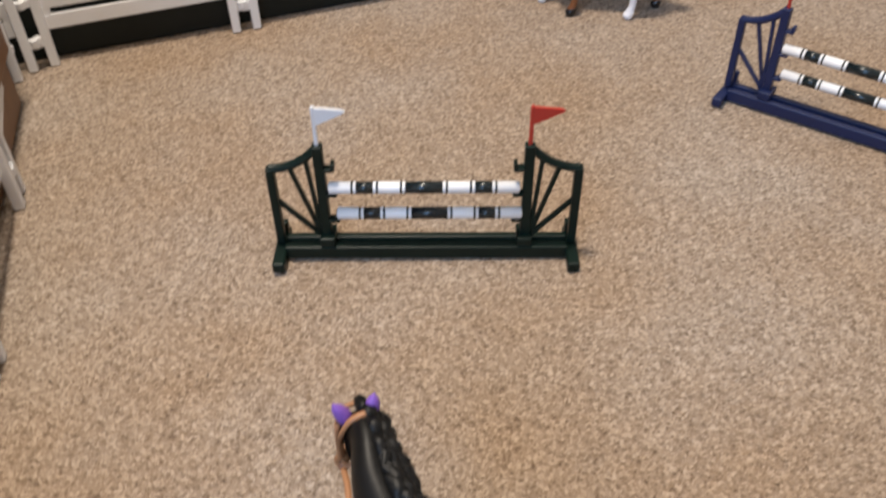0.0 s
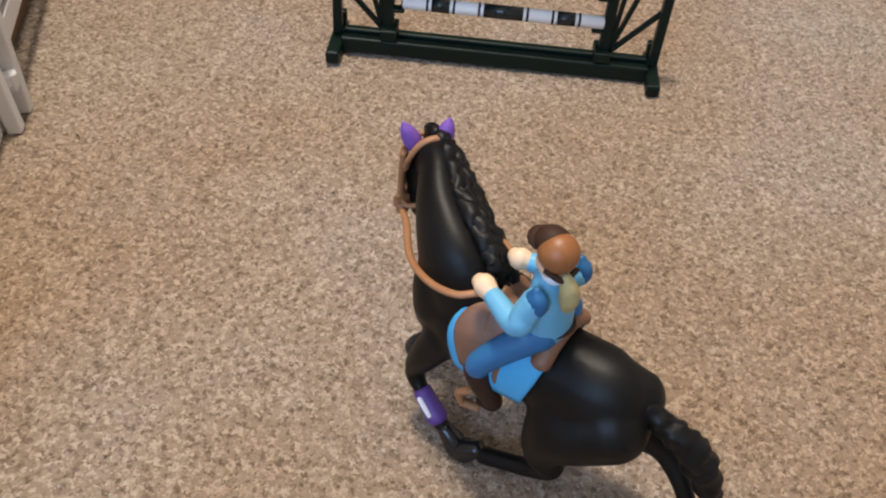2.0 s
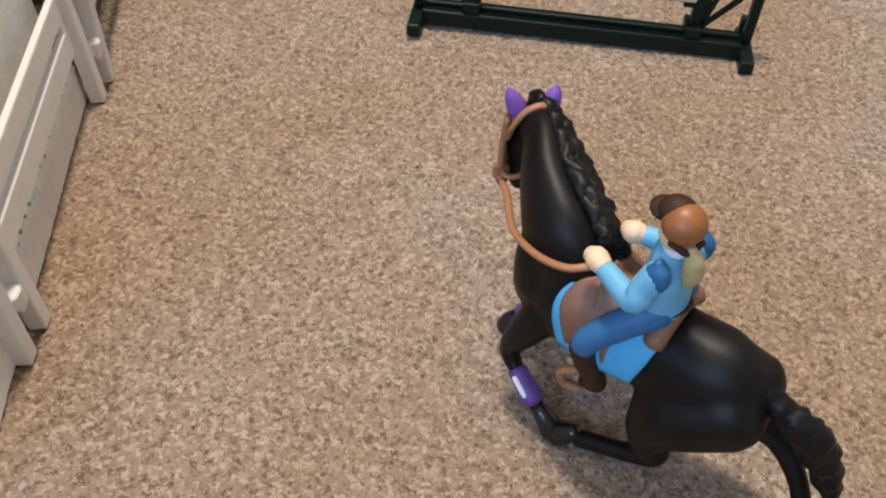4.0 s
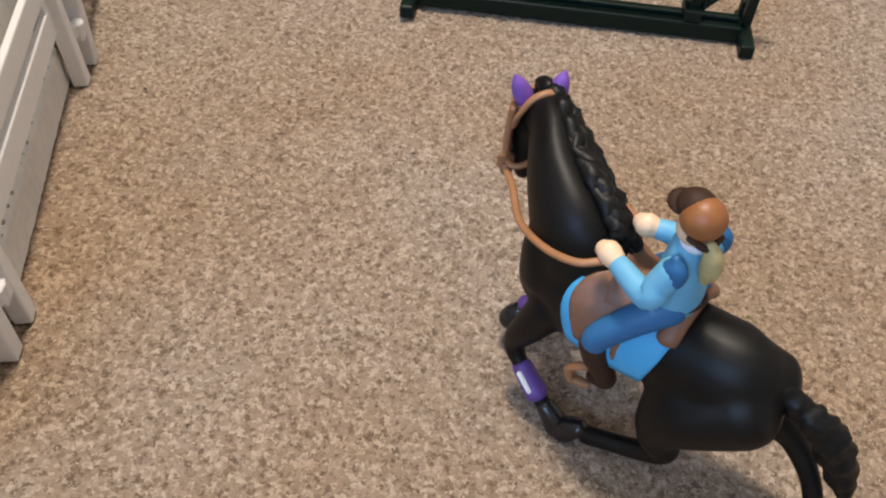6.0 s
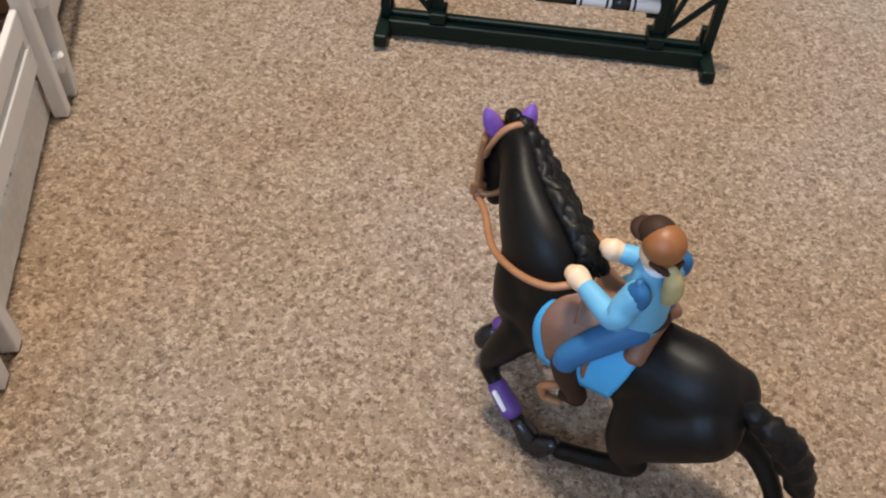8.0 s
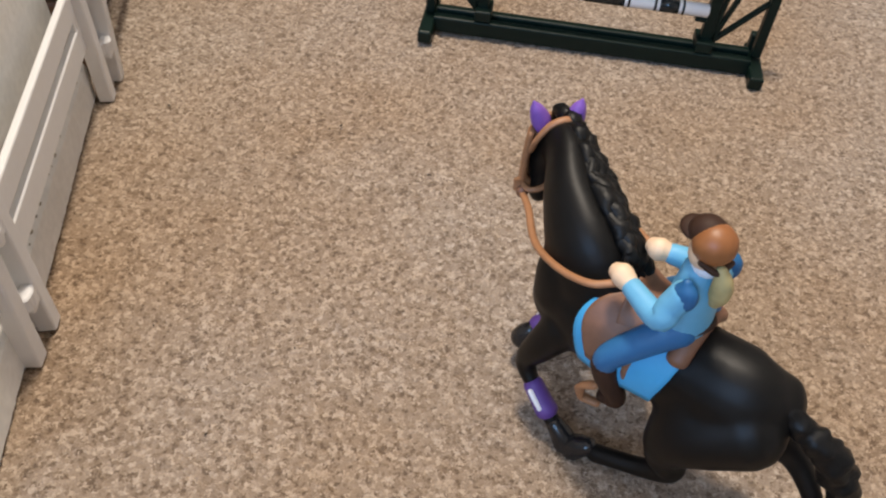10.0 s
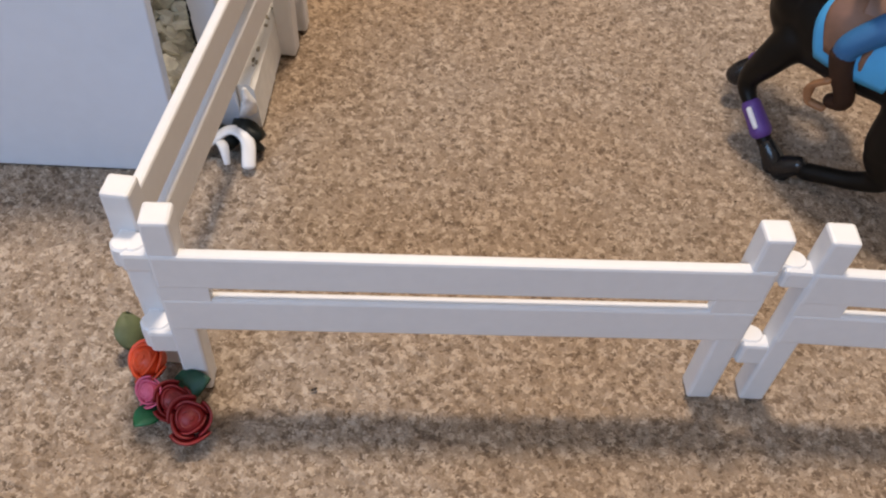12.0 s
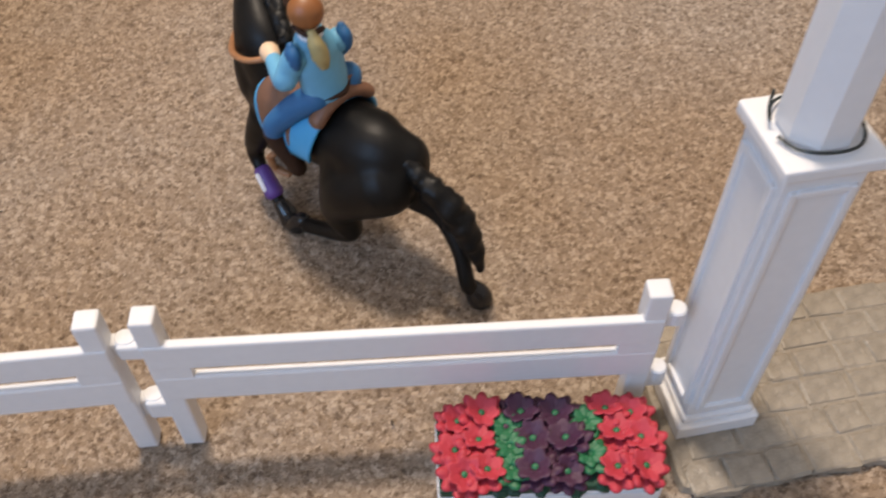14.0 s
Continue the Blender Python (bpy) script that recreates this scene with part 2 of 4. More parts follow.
def lathe(bm, profile, at=(0, 0, 0), n=20, turn=None, mat=0):
    """A turned shape from radius and height pairs, closed at both ends."""
    m = Matrix.Translation(at) @ (turn or Matrix())
    loops = [[bm.verts.new(m @ Vector((r * math.cos(2 * math.pi * k / n), r * math.sin(2 * math.pi * k / n), z))) for k in range(n)] for r, z in profile]
    fs = [bm.faces.new((p[k], p[(k + 1) % n], q[(k + 1) % n], q[k])) for p, q in zip(loops, loops[1:]) for k in range(n)]
    fs += [bm.faces.new(loops[0]), bm.faces.new(loops[-1])]
    for f in fs:
        f.material_index = mat
    return bm


def blended(bm, voxel, rounds=3):
    """The overlapping limbs of bm, melted into one skin."""
    bmesh.ops.recalc_face_normals(bm, faces=bm.faces)
    me = bpy.data.meshes.new("limbs")
    bm.to_mesh(me)
    bm.free()
    ob = new("limbs", me)
    mod = ob.modifiers.new("skin", "REMESH")
    mod.mode, mod.voxel_size = "VOXEL", voxel
    bpy.context.view_layer.update()
    out = bpy.data.meshes.new_from_object(ob.evaluated_get(bpy.context.evaluated_depsgraph_get()))
    bpy.data.objects.remove(ob)
    bm = bmesh.new()
    bm.from_mesh(out)
    for _ in range(rounds):
        bmesh.ops.smooth_vert(bm, verts=bm.verts, factor=0.5, use_axis_x=True, use_axis_y=True, use_axis_z=True)
    return bm


# ---- room ----
def spaced(lo, a, b, hi, fine, coarse):
    return np.concatenate([np.arange(lo, a - coarse / 2, coarse), np.arange(a, b, fine), np.arange(b, hi + coarse, coarse)])


def carpet():
    rng = np.random.default_rng(3)
    xs, ys = spaced(-1.8, -0.42, 0.46, 1.8, 0.0019, 0.12), spaced(-1.65, -0.06, 0.86, 2.2, 0.0019, 0.12)
    gx, gy = np.meshgrid(xs, ys)
    nx, ny = len(xs), len(ys)
    near = (gx > -0.42) & (gx < 0.46) & (gy > -0.06) & (gy < 0.86)
    tuft = rng.random(gx.shape)
    z = np.where(near, -0.0017 * tuft ** 1.5, -0.001)
    jx, jy = (rng.random(gx.shape) - 0.5) * 0.0013 * near, (rng.random(gx.shape) - 0.5) * 0.0013 * near
    co = np.stack([gx + jx, gy + jy, z], -1).reshape(-1, 3)
    i = (np.arange(ny - 1)[:, None] * nx + np.arange(nx - 1)[None]).ravel()
    faces = np.stack([i, i + 1, i + nx + 1, i + nx], 1)
    me = bpy.data.meshes.new("floor")
    me.vertices.add(len(co))
    me.vertices.foreach_set("co", co.ravel())
    me.loops.add(faces.size)
    me.loops.foreach_set("vertex_index", faces.ravel())
    me.polygons.add(len(faces))
    me.polygons.foreach_set("loop_start", np.arange(0, faces.size, 4))
    me.update(calc_edges=True)
    me.materials.append(CARPET)
    tagged(new("floor", me), "beige and brown flecked cut-pile carpet", "carpet", kind="structure")


carpet()


def slab(name, size, at, mat, label, category):
    bm = block(bmesh.new(), size, at, 0)
    return tagged(new(name, finish(bm, mat, name, False)), label, category, kind="structure")


slab("wall_north", (3.8, 0.1, 2.5), (0, 2.27, 1.23), WALLPAINT, "plain cream painted room wall", "wall")
slab("wall_east", (0.1, 4.0, 2.5), (1.87, 0.27, 1.23), WALLPAINT, "plain cream painted room wall", "wall")
slab("wall_west", (0.1, 4.0, 2.5), (-1.87, 0.27, 1.23), WALLPAINT, "plain cream painted room wall", "wall")
slab("ceiling", (3.9, 4.2, 0.08), (0, 0.27, 2.52), CEILPAINT, "plain white painted ceiling", "ceiling")


def south_wall():
    bm = bmesh.new()
    x0, x1, z0, z1 = -1.45, -0.05, 0.75, 1.95
    block(bm, (1.82 + x0, 0.1, 2.5), ((-1.82 + x0) / 2, -1.73, 1.23), 0)
    block(bm, (1.82 - x1, 0.1, 2.5), ((1.82 + x1) / 2, -1.73, 1.23), 0)
    block(bm, (x1 - x0, 0.1, z0 + 0.02), ((x0 + x1) / 2, -1.73, (z0 - 0.02) / 2), 0)
    block(bm, (x1 - x0, 0.1, 2.48 - z1), ((x0 + x1) / 2, -1.73, (z1 + 2.48) / 2), 0)
    tagged(new("wall_south", finish(bm, WALLPAINT, "wall_south", False)), "plain cream painted wall with a window opening", "wall", kind="structure")
    win = thing("window_1", ((x0 + x1) / 2, -1.74, z0), "white framed room window", "window", kind="structure")
    w, h = x1 - x0, z1 - z0
    for a, b in (((-w / 2, 0, 0.02), (w / 2, 0, 0.02)), ((-w / 2, 0, h - 0.02), (w / 2, 0, h - 0.02)), ((-w / 2 + 0.02, 0, 0.04), (-w / 2 + 0.02, 0, h - 0.04)), ((w / 2 - 0.02, 0, 0.04), (w / 2 - 0.02, 0, h - 0.04)), ((0, 0, 0.04), (0, 0, h - 0.04))):
        part("window_frame", bar(bmesh.new(), a, b, 0.05, 0.04, 0.003, up=(0, 1, 0)), WHITE, win)


south_wall()


# ---- toy fence ----
def fence_panel(a, b, lean=0.0, clips=(True, True)):
    """A two-rail toy fence from post to post, with snap joints at its ends."""
    a, b = Vector((*a, 0)), Vector((*b, 0))
    ln = (b - a).length
    ang = math.atan2(b.y - a.y, b.x - a.x)
    ob = thing("toy_fence_panel", Matrix.Translation(a) @ Matrix.Rotation(ang, 4, "Z") @ Matrix.Rotation(radians(lean), 4, "X"),
               "white plastic two-rail toy fence panel standing on the carpet", "toy fence", "white toy fence panels")
    for x in (0, ln):
        bm = bmesh.new()
        block(bm, (0.0072, 0.0072, 0.0705), (x, 0, 0.03525), 0.0009)
        part("post", bm, WHITE, ob)
    for z, hgt in ((0.0533, 0.0120), (0.0364, 0.0128)):
        bm = bmesh.new()
        block(bm, (ln + 0.0066, 0.0034, hgt), (ln / 2, -0.0024, z), 0.0009)
        part("rail", bm, WHITE, ob)
    for x in (0.0030, ln - 0.0030):
        part("web", block(bmesh.new(), (0.0125, 0.0030, 0.0070), (x, -0.0024, 0.0449), 0.0003), WHITE, ob)
    for on, x, s in ((clips[0], 0, -1), (clips[1], ln, 1)):
        if not on:
            continue
        for z, h in ((0.0560, 0.0066), (0.0228, 0.0090)):
            bm = bmesh.new()
            block(bm, (0.0078, 0.0048, h), (x + s * 0.0064, 0.0008 * s, z - 0.0006), 0.0011)
            lathe(bm, [(0.0004, -0.0034), (0.0030, -0.0032), (0.0032, 0.0022), (0.0026, 0.0028), (0.0004, 0.0029)], (x + s * 0.0074, 0.0010, z + h / 2 - 0.0030), 14)
            part("joint", bm, WHITE, ob)
    return ob


fence_panel((-0.1215, 0.0494), (0.0153, 0.0939))
fence_panel((0.0303, 0.0984), (0.1730, 0.1375))
fence_panel((-0.1600, 0.1975), (-0.1325, 0.0545), 1.0)
fence_panel((-0.1985, 0.3495), (-0.1625, 0.2140), 3)
fence_panel((-0.2395, 0.4985), (-0.2015, 0.3660), 0)
fence_panel((-0.3005, 0.6600), (-0.2460, 0.5160), 0)
fence_panel((-0.2935, 0.6755), (-0.4320, 0.6230))
fence_panel((-0.1390, 0.7380), (-0.2790, 0.6850))
fence_panel((0.0165, 0.7970), (-0.1225, 0.7445))
fence_panel((0.1720, 0.8560), (0.0320, 0.8030))


# ---- toy jumps ----
def show_jump(base, mat, pole_mat, flags, colour, group="toy show jumps"):
    ob = thing("toy_show_jump", base, colour + " plastic toy show jump with two banded poles", "toy jump", group)
    for y in (-0.0052, 0.0046):
        part("base_beam", block(bmesh.new(), (0.171, 0.0050, 0.0090), (0, y, 0.0056), 0.0010), mat, ob)
    part("base_web", block(bmesh.new(), (0.168, 0.0037, 0.006), (0, 0, 0.0045), 0.0005), mat, ob)
    for s in (-1, 1):
        bm = bmesh.new()
        block(bm, (0.0074, 0.036, 0.0072), (s * 0.0882, -0.002, 0.0040), 0.0012)
        part("foot", bm, mat, ob)
        std = bmesh.new()
        block(std, (0.0058, 0.0062, 0.066), (s * 0.0595, 0, 0.047), 0.0007)
        block(std, (0.0050, 0.0056, 0.055), (s * 0.0880, 0, 0.037), 0.0007)
        pts = []
        for k in range(9):
            w = k / 8
            pts.append((s * (0.0595 + 0.0285 * w), 0, 0.0785 - 0.0145 * (1 - (1 - w) ** 2.2), 0.0028, 0.0026))
        loft(std, pts, 0, 8, 2, up=(0, 1, 0))
        for tx, tz in ((0.0670, 0.0705), (0.0768, 0.0645), (0.0875, 0.0420)):
            bar(std, (s * 0.0625, 0, 0.0135), (s * tx, 0, tz), 0.0024, 0.0032, 0.0004, up=(0, 1, 0))
        block(std, (0.0090, 0.0150, 0.0060), (s * 0.0590, 0, 0.0135), 0.0008)
        block(std, (0.0070, 0.0050, 0.0160), (s * 0.0880, 0.0085, 0.0100), 0.0010)
        part("standard", std, mat, ob)
        for z in (0.0645, 0.0465, 0.0275):
            cup = bmesh.new()
            block(cup, (0.0062, 0.0060, 0.0020), (s * 0.0540, -0.0012, z), 0.0005)
            block(cup, (0.0022, 0.0056, 0.0050), (s * 0.0518, -0.0012, z + 0.002), 0.0005)
            part("pole_cup", cup, mat, ob)
        if flags:
            fm, fl = flags[0 if s < 0 else 1]
            flag = bmesh.new()
            loft(flag, [(s * 0.0595, 0, 0.079, 0.0013), (s * 0.0595, 0, 0.092, 0.0012), (s * 0.0595, 0, 0.1045, 0.0012)], 0, 10, 3, up=(0, 1, 0))
            vs = []
            for y in (-0.0008, 0.0008):
                vs.append([flag.verts.new((s * 0.0595 + x, y, z)) for x, z in ((0, 0.1045), (0.0160, 0.1030), (0.0176, 0.1018), (0.0160, 0.1006), (0.0022, 0.0938), (0, 0.0936))])
            flag.faces.new(vs[0]), flag.faces.new(vs[1][::-1])
            for k in range(6):
                flag.faces.new((vs[0][k], vs[0][(k + 1) % 6], vs[1][(k + 1) % 6], vs[1][k]))
            part("flag", flag, fm, ob, fl)
    for z, x0, x1 in ((0.0512, -0.0555, 0.0550), (0.0322, -0.0520, 0.0570)):
        turn = Matrix.Rotation(radians(90), 4, "Y")
        r, ln = 0.0036, x1 - x0
        pole = part("pole", lathe(bmesh.new(), [(r * 0.7, 0), (r, 0.0006), (r, ln - 0.0006), (r * 0.7, ln)], (x0, -0.0016, z), 24, turn), WHITE, ob, "white pole with glossy black bands", True)
        for lo, hi in ((0.118, 0.130), (0.145, 0.235), (0.250, 0.262), (0.375, 0.387), (0.402, 0.598), (0.613, 0.625), (0.738, 0.750), (0.765, 0.855), (0.870, 0.882)):
            a, b = lo * ln, hi * ln
            part("band", lathe(bmesh.new(), [(r, a), (r + 0.00012, a), (r + 0.00012, b), (r, b)], (x0, -0.0016, z), 24, turn), pole_mat, pole, "", True)
    return ob


show_jump(pose(0.0310, 0.4510, 0, 0, 0.5, 0), GREEN, POLEBLACK, ((WHITE, "white flag"), (RED, "red flag")), "dark green")
show_jump(pose(0.3265, 0.5725, 0, 0, 0, -36), NAVY, POLEBLACK, ((RED, "red flag"), (WHITE, "white flag")), "navy blue")


# ---- black toy horse, tack and rider ----
BASE = Vector((0.06, 0.20, 0.0))
BODY = [(0.0862, 0.1888, 0.0535, 0.0093, 0.0122), (0.0755, 0.1896, 0.0540, 0.0142, 0.0170), (0.0600, 0.1990, 0.0535, 0.0142, 0.0158),
        (0.0440, 0.2090, 0.0525, 0.0152, 0.0170), (0.0290, 0.2180, 0.0540, 0.0135, 0.0185), (0.0198, 0.2222, 0.0520, 0.0095, 0.0120)]
NECK = [(0.0300, 0.2162, 0.0630, 0.0108, 0.0165), (0.0246, 0.2206, 0.0740, 0.0110, 0.0156), (0.0184, 0.2333, 0.0825, 0.0082, 0.0122),
        (0.0155, 0.2470, 0.0880, 0.0062, 0.0095), (0.0125, 0.2550, 0.0880, 0.0058, 0.0075)]
HEAD = [(0.0122, 0.2555, 0.0885, 0.0055, 0.0060), (0.0105, 0.2575, 0.0800, 0.0058, 0.0075), (0.0096, 0.2575, 0.0720, 0.0044, 0.0056), (0.0096, 0.2570, 0.0655, 0.0040, 0.0044), (0.0098, 0.2568, 0.0615, 0.0034, 0.0034)]
TAIL = [(0.0795, 0.1872, 0.0610, 0.0022), (0.0862, 0.1840, 0.0586, 0.0032), (0.0925, 0.1810, 0.0546, 0.0039), (0.0990, 0.1785, 0.0510, 0.0046), (0.1060, 0.1775, 0.0415, 0.0054), (0.1115, 0.1755, 0.0315, 0.0042), (0.1155, 0.1725, 0.0215, 0.0014)]
FORE_L = [(0.0240, 0.2130, 0.0460, 0.0075), (0.0180, 0.2135, 0.0340, 0.0058), (0.0140, 0.2145, 0.0230, 0.0040), (0.0180, 0.2095, 0.0165, 0.0029), (0.0235, 0.2045, 0.0105, 0.0030), (0.0265, 0.2020, 0.0075, 0.0030)]
FORE_R = [(0.0400, 0.2190, 0.0500, 0.0095), (0.0485, 0.2300, 0.0500, 0.0062), (0.0445, 0.2405, 0.0460, 0.0047), (0.0365, 0.2430, 0.0370, 0.0040), (0.0260, 0.2385, 0.0255, 0.0031), (0.0200, 0.2362, 0.0190, 0.0029), (0.0158, 0.2350, 0.0160, 0.0030)]
HIND_L = [(0.0790, 0.1830, 0.0500, 0.0130), (0.0652, 0.1850, 0.0400, 0.0118), (0.0598, 0.1848, 0.0290, 0.0078), (0.0630, 0.1835, 0.0195, 0.0048), (0.0560, 0.1865, 0.0130, 0.0036), (0.0470, 0.1905, 0.0090, 0.0034), (0.0410, 0.1935, 0.0060, 0.0036)]
HIND_R = [(0.0800, 0.1930, 0.0470, 0.0110), (0.0870, 0.1900, 0.0405, 0.0080), (0.0980, 0.1870, 0.0325, 0.0046), (0.1062, 0.1798, 0.0222, 0.0034), (0.1102, 0.1738, 0.0120, 0.0034), (0.1120, 0.1735, 0.0080, 0.0036)]


def shift(bm, by):
    for v in bm.verts:
        v.co -= by
    return bm


def toy_horse():
    bm = bmesh.new()
    for limb in (BODY, NECK, HEAD, FORE_L, FORE_R, HIND_L, HIND_R):
        loft(bm, limb, 0, 20, 6)
    loft(bm, [(0.0790, 0.1830, 0.0500, 0.010), (0.0700, 0.1850, 0.0430, 0.011), (0.0625, 0.1865, 0.0420, 0.0095)], 0, 16, 5)
    loft(bm, [(0.0640, 0.1900, 0.0510, 0.0100), (0.0610, 0.1872, 0.0420, 0.0090), (0.0590, 0.1855, 0.0310, 0.0076)], 0, 16, 5)
    loft(bm, [(0.0228, 0.2215, 0.0760, 0.0080), (0.0210, 0.2200, 0.0660, 0.0094), (0.0212, 0.2195, 0.0550, 0.0096)], 0, 16, 5, up=(0, 1, 0))
    bm = blended(bm, 0.0008, 12)
    loft(bm, TAIL, 1, 18, 8, lump=0.35)
    loft(bm, [(0.1050, 0.1810, 0.0450, 0.003), (0.1105, 0.1780, 0.0350, 0.0032), (0.1140, 0.1770, 0.0260, 0.0012)], 1, 12, 6, lump=0.4)
    # wavy mane swept back along the off side of the crest
    crest = spline([(0.0120, 0.2580, 0.0940), (0.0156, 0.2495, 0.0938), (0.0202, 0.2375, 0.0930), (0.0262, 0.2255, 0.0902), (0.0330, 0.2145, 0.0850), (0.0365, 0.2075, 0.0785)], 6)
    rng = random.Random(5)
    for k in range(0, len(crest) - 5, 2):
        for lane in range(3):
            a, b, c = (Vector(crest[min(k + d, len(crest) - 1)]) for d in (0, 2, 5))
            out = Vector((0.0010 + 0.0024 * lane + rng.uniform(-0.0005, 0.0008), 0.0009 * lane, -0.0002 - 0.0026 * lane + rng.uniform(-0.0008, 0.0008)))
            wave = Vector((rng.uniform(0.0010, 0.0022), 0.0006, rng.uniform(-0.0004, 0.0012)))
            r = rng.uniform(0.85, 1.2)
            loft(bm, [(*(a + out * 0.4), 0.0015 * r, 0.0018 * r), (*(b + out + wave), 0.0026 * r, 0.0025 * r), (*(b.lerp(c, 0.6) + out * 1.2), 0.0018 * r, 0.0018 * r), (*(c + out * 1.35 + wave * 0.8), 0.0007, 0.0008)], 1, 10, 4, lump=0.45)
    loft(bm, [(0.0140, 0.2580, 0.0950, 0.0025), (0.0120, 0.2625, 0.0935, 0.0025), (0.0105, 0.2640, 0.0880, 0.0012)], 1, 10, 4, lump=0.3)
    # soft ear covers
    for base, tip in (((0.0078, 0.2555, 0.0905), (0.0032, 0.2550, 0.1006)), ((0.0162, 0.2585, 0.0905), (0.0182, 0.2600, 0.1004))):
        b, t = Vector(base), Vector(tip)
        loft(bm, [(*b, 0.0025, 0.0025), (*b.lerp(t, 0.35), 0.0032, 0.0029), (*b.lerp(t, 0.75), 0.0023, 0.0021), (*t, 0.0006, 0.0006)], 2, 14, 5, up=(0.3, -1, 0.2))
    # hooves
    for at, r, lean in (((0.0300, 0.1995, 0.0040), 0.0040, (0.0030, -0.002)), ((0.0135, 0.2342, 0.0128), 0.0040, (-0.002, 0)), ((0.0360, 0.1960, 0.0040), 0.0042, (-0.003, 0.0015)), ((0.1145, 0.1740, 0.0045), 0.0046, (0.002, 0))):
        a = Vector(at)
        loft(bm, [(*(a + Vector((-lean[0], -lean[1], 0.0035))), r * 0.78), (*(a + Vector((0, 0, 0.0005))), r), (*(a + Vector((lean[0] * 0.6, lean[1] * 0.6, -0.0024))), r * 1.08)], 3, 16, 3, up=(0, 1, 0))
    # boots with a pale strap
    for p, q in (((0.0178, 0.2097, 0.0168), (0.0236, 0.2044, 0.0106)), ((0.0222, 0.2370, 0.0212), (0.0176, 0.2354, 0.0172))):
        a, b = Vector(p), Vector(q)
        loft(bm, [(*a, 0.0036), (*a.lerp(b, 0.5), 0.0037), (*b, 0.0041)], 4, 16, 4, up=(0, 1, 0))
        s = (b - a).normalized().cross(Vector((0, 0, 1))).normalized()
        out = -s if s.x > 0 else s
        off = (out * 0.75 + Vector((0, -0.25, 0.45))).normalized() * 0.0034
        loft(bm, [(*(a.lerp(b, 0.15) + off), 0.0012, 0.0010), (*(a.lerp(b, 0.5) + off), 0.0013, 0.0010), (*(a.lerp(b, 0.85) + off), 0.0012, 0.0010)], 5, 8, 3)
    ob = new("toy_horse", finish(shift(bm, BASE), [BLACK, MANE, PURPLE, HOOF, BOOT, STRAP], "toy_horse"))
    ob.location = BASE
    tagged(ob, "black cantering toy horse with purple ears and leg boots", "toy horse")


toy_horse()


def body_ring(u):
    """The middle of the trunk, its sideways and upward half-axes, at a place along it."""
    rows = spline(BODY, 16)
    x = min(max(u * 16, 0), len(rows) - 1.001)
    i = int(x)
    r = rows[i] + (rows[i + 1] - rows[i]) * (x - i)
    t = Vector(rows[i + 1][:3]) - Vector(rows[i][:3])
    t.normalize()
    s = Vector((0, 0, 1)).cross(t).normalized()
    return Vector(r[:3]), s, t.cross(s).normalized(), r[3], r[4]


def saddle_sheet(front, rear, low, lift, rise=lambda w, q: 0.0, thick=0.0012, rows=18, cols=28):
    """A sheet draped over the trunk; front and rear give its ends for each angle off the top."""
    bm, grid = bmesh.new(), {}
    for side in (0, 1):
        for i in range(cols + 1):
            q = -1 + 2 * i / cols
            for j in range(rows + 1):
                w = j / rows
                u = rear(abs(q)) + (front(abs(q)) - rear(abs(q))) * w
                c, s, up, a, b = body_ring(u)
                th = radians(low) * q
                lf = lift + (thick if side else 0) + (rise(w, abs(q)) if side else 0)
                grid[side, i, j] = bm.verts.new(c + s * math.sin(th) * (a + lf) + up * math.cos(th) * (b + lf) - BASE)
    for i in range(cols):
        for j in range(rows):
            bm.faces.new([grid[0, i, j], grid[0, i + 1, j], grid[0, i + 1, j + 1], grid[0, i, j + 1]])
            bm.faces.new([grid[1, i, j], grid[1, i, j + 1], grid[1, i + 1, j + 1], grid[1, i + 1, j]])
    edge = [(i, 0) for i in range(cols)] + [(cols, j) for j in range(rows)] + [(i, rows) for i in range(cols, 0, -1)] + [(0, j) for j in range(rows, 0, -1)]
    for a, b in zip(edge, edge[1:] + edge[:1]):
        bm.faces.new([grid[(0, *a)], grid[(1, *a)], grid[(1, *b)], grid[(0, *b)]])
    return bm


def curve3(a, b, c, d):
    return lambda q: float(np.mean(np.interp(np.linspace(q - 0.16, q + 0.16, 9), (0, 0.45, 0.8, 1.0), (a, b, c, d))))


pad = new("saddle_pad", finish(saddle_sheet(curve3(3.25, 3.80, 3.77, 3.32), curve3(1.84, 1.87, 2.02, 2.16), 102, 0.0014), PAD, "saddle_pad"))
pad.location = BASE
tagged(pad, "bright blue plastic saddle pad on the toy horse", "saddle pad")

saddle = thing("toy_saddle", BASE, "brown moulded plastic toy saddle with stirrups", "saddle")
part("saddle_flap", saddle_sheet(curve3(3.15, 3.70, 3.66, 3.20), curve3(2.05, 2.50, 2.84, 2.90), 88, 0.0024, thick=0.0012), TACK, saddle, "", True)
part("seat", saddle_sheet(curve3(3.30, 3.25, 3.2, 3.1), curve3(1.92, 1.98, 2.1, 2.3), 46, 0.0018,
                          lambda w, q: (1 - q * q) * (0.0060 * (1 - w) ** 3 + 0.0034 * w ** 3 + 0.0010)), TACK, saddle, "", True)
rim = []
for th in (-44, -24, 0, 24, 44):
    c, side, up, ra, rb = body_ring(1.98)
    rim.append((*(c + side * math.sin(radians(th)) * (ra + 0.0030) + up * math.cos(radians(th)) * (rb + 0.0034) - BASE), 0.0034, 0.0027))
part("cantle", loft(bmesh.new(), rim, 0, 12, 5), TACK, saddle, "", True)
AXIS, MID = Vector((-0.85, 0.53, 0)).normalized(), Vector((0.0550, 0.2015, 0))
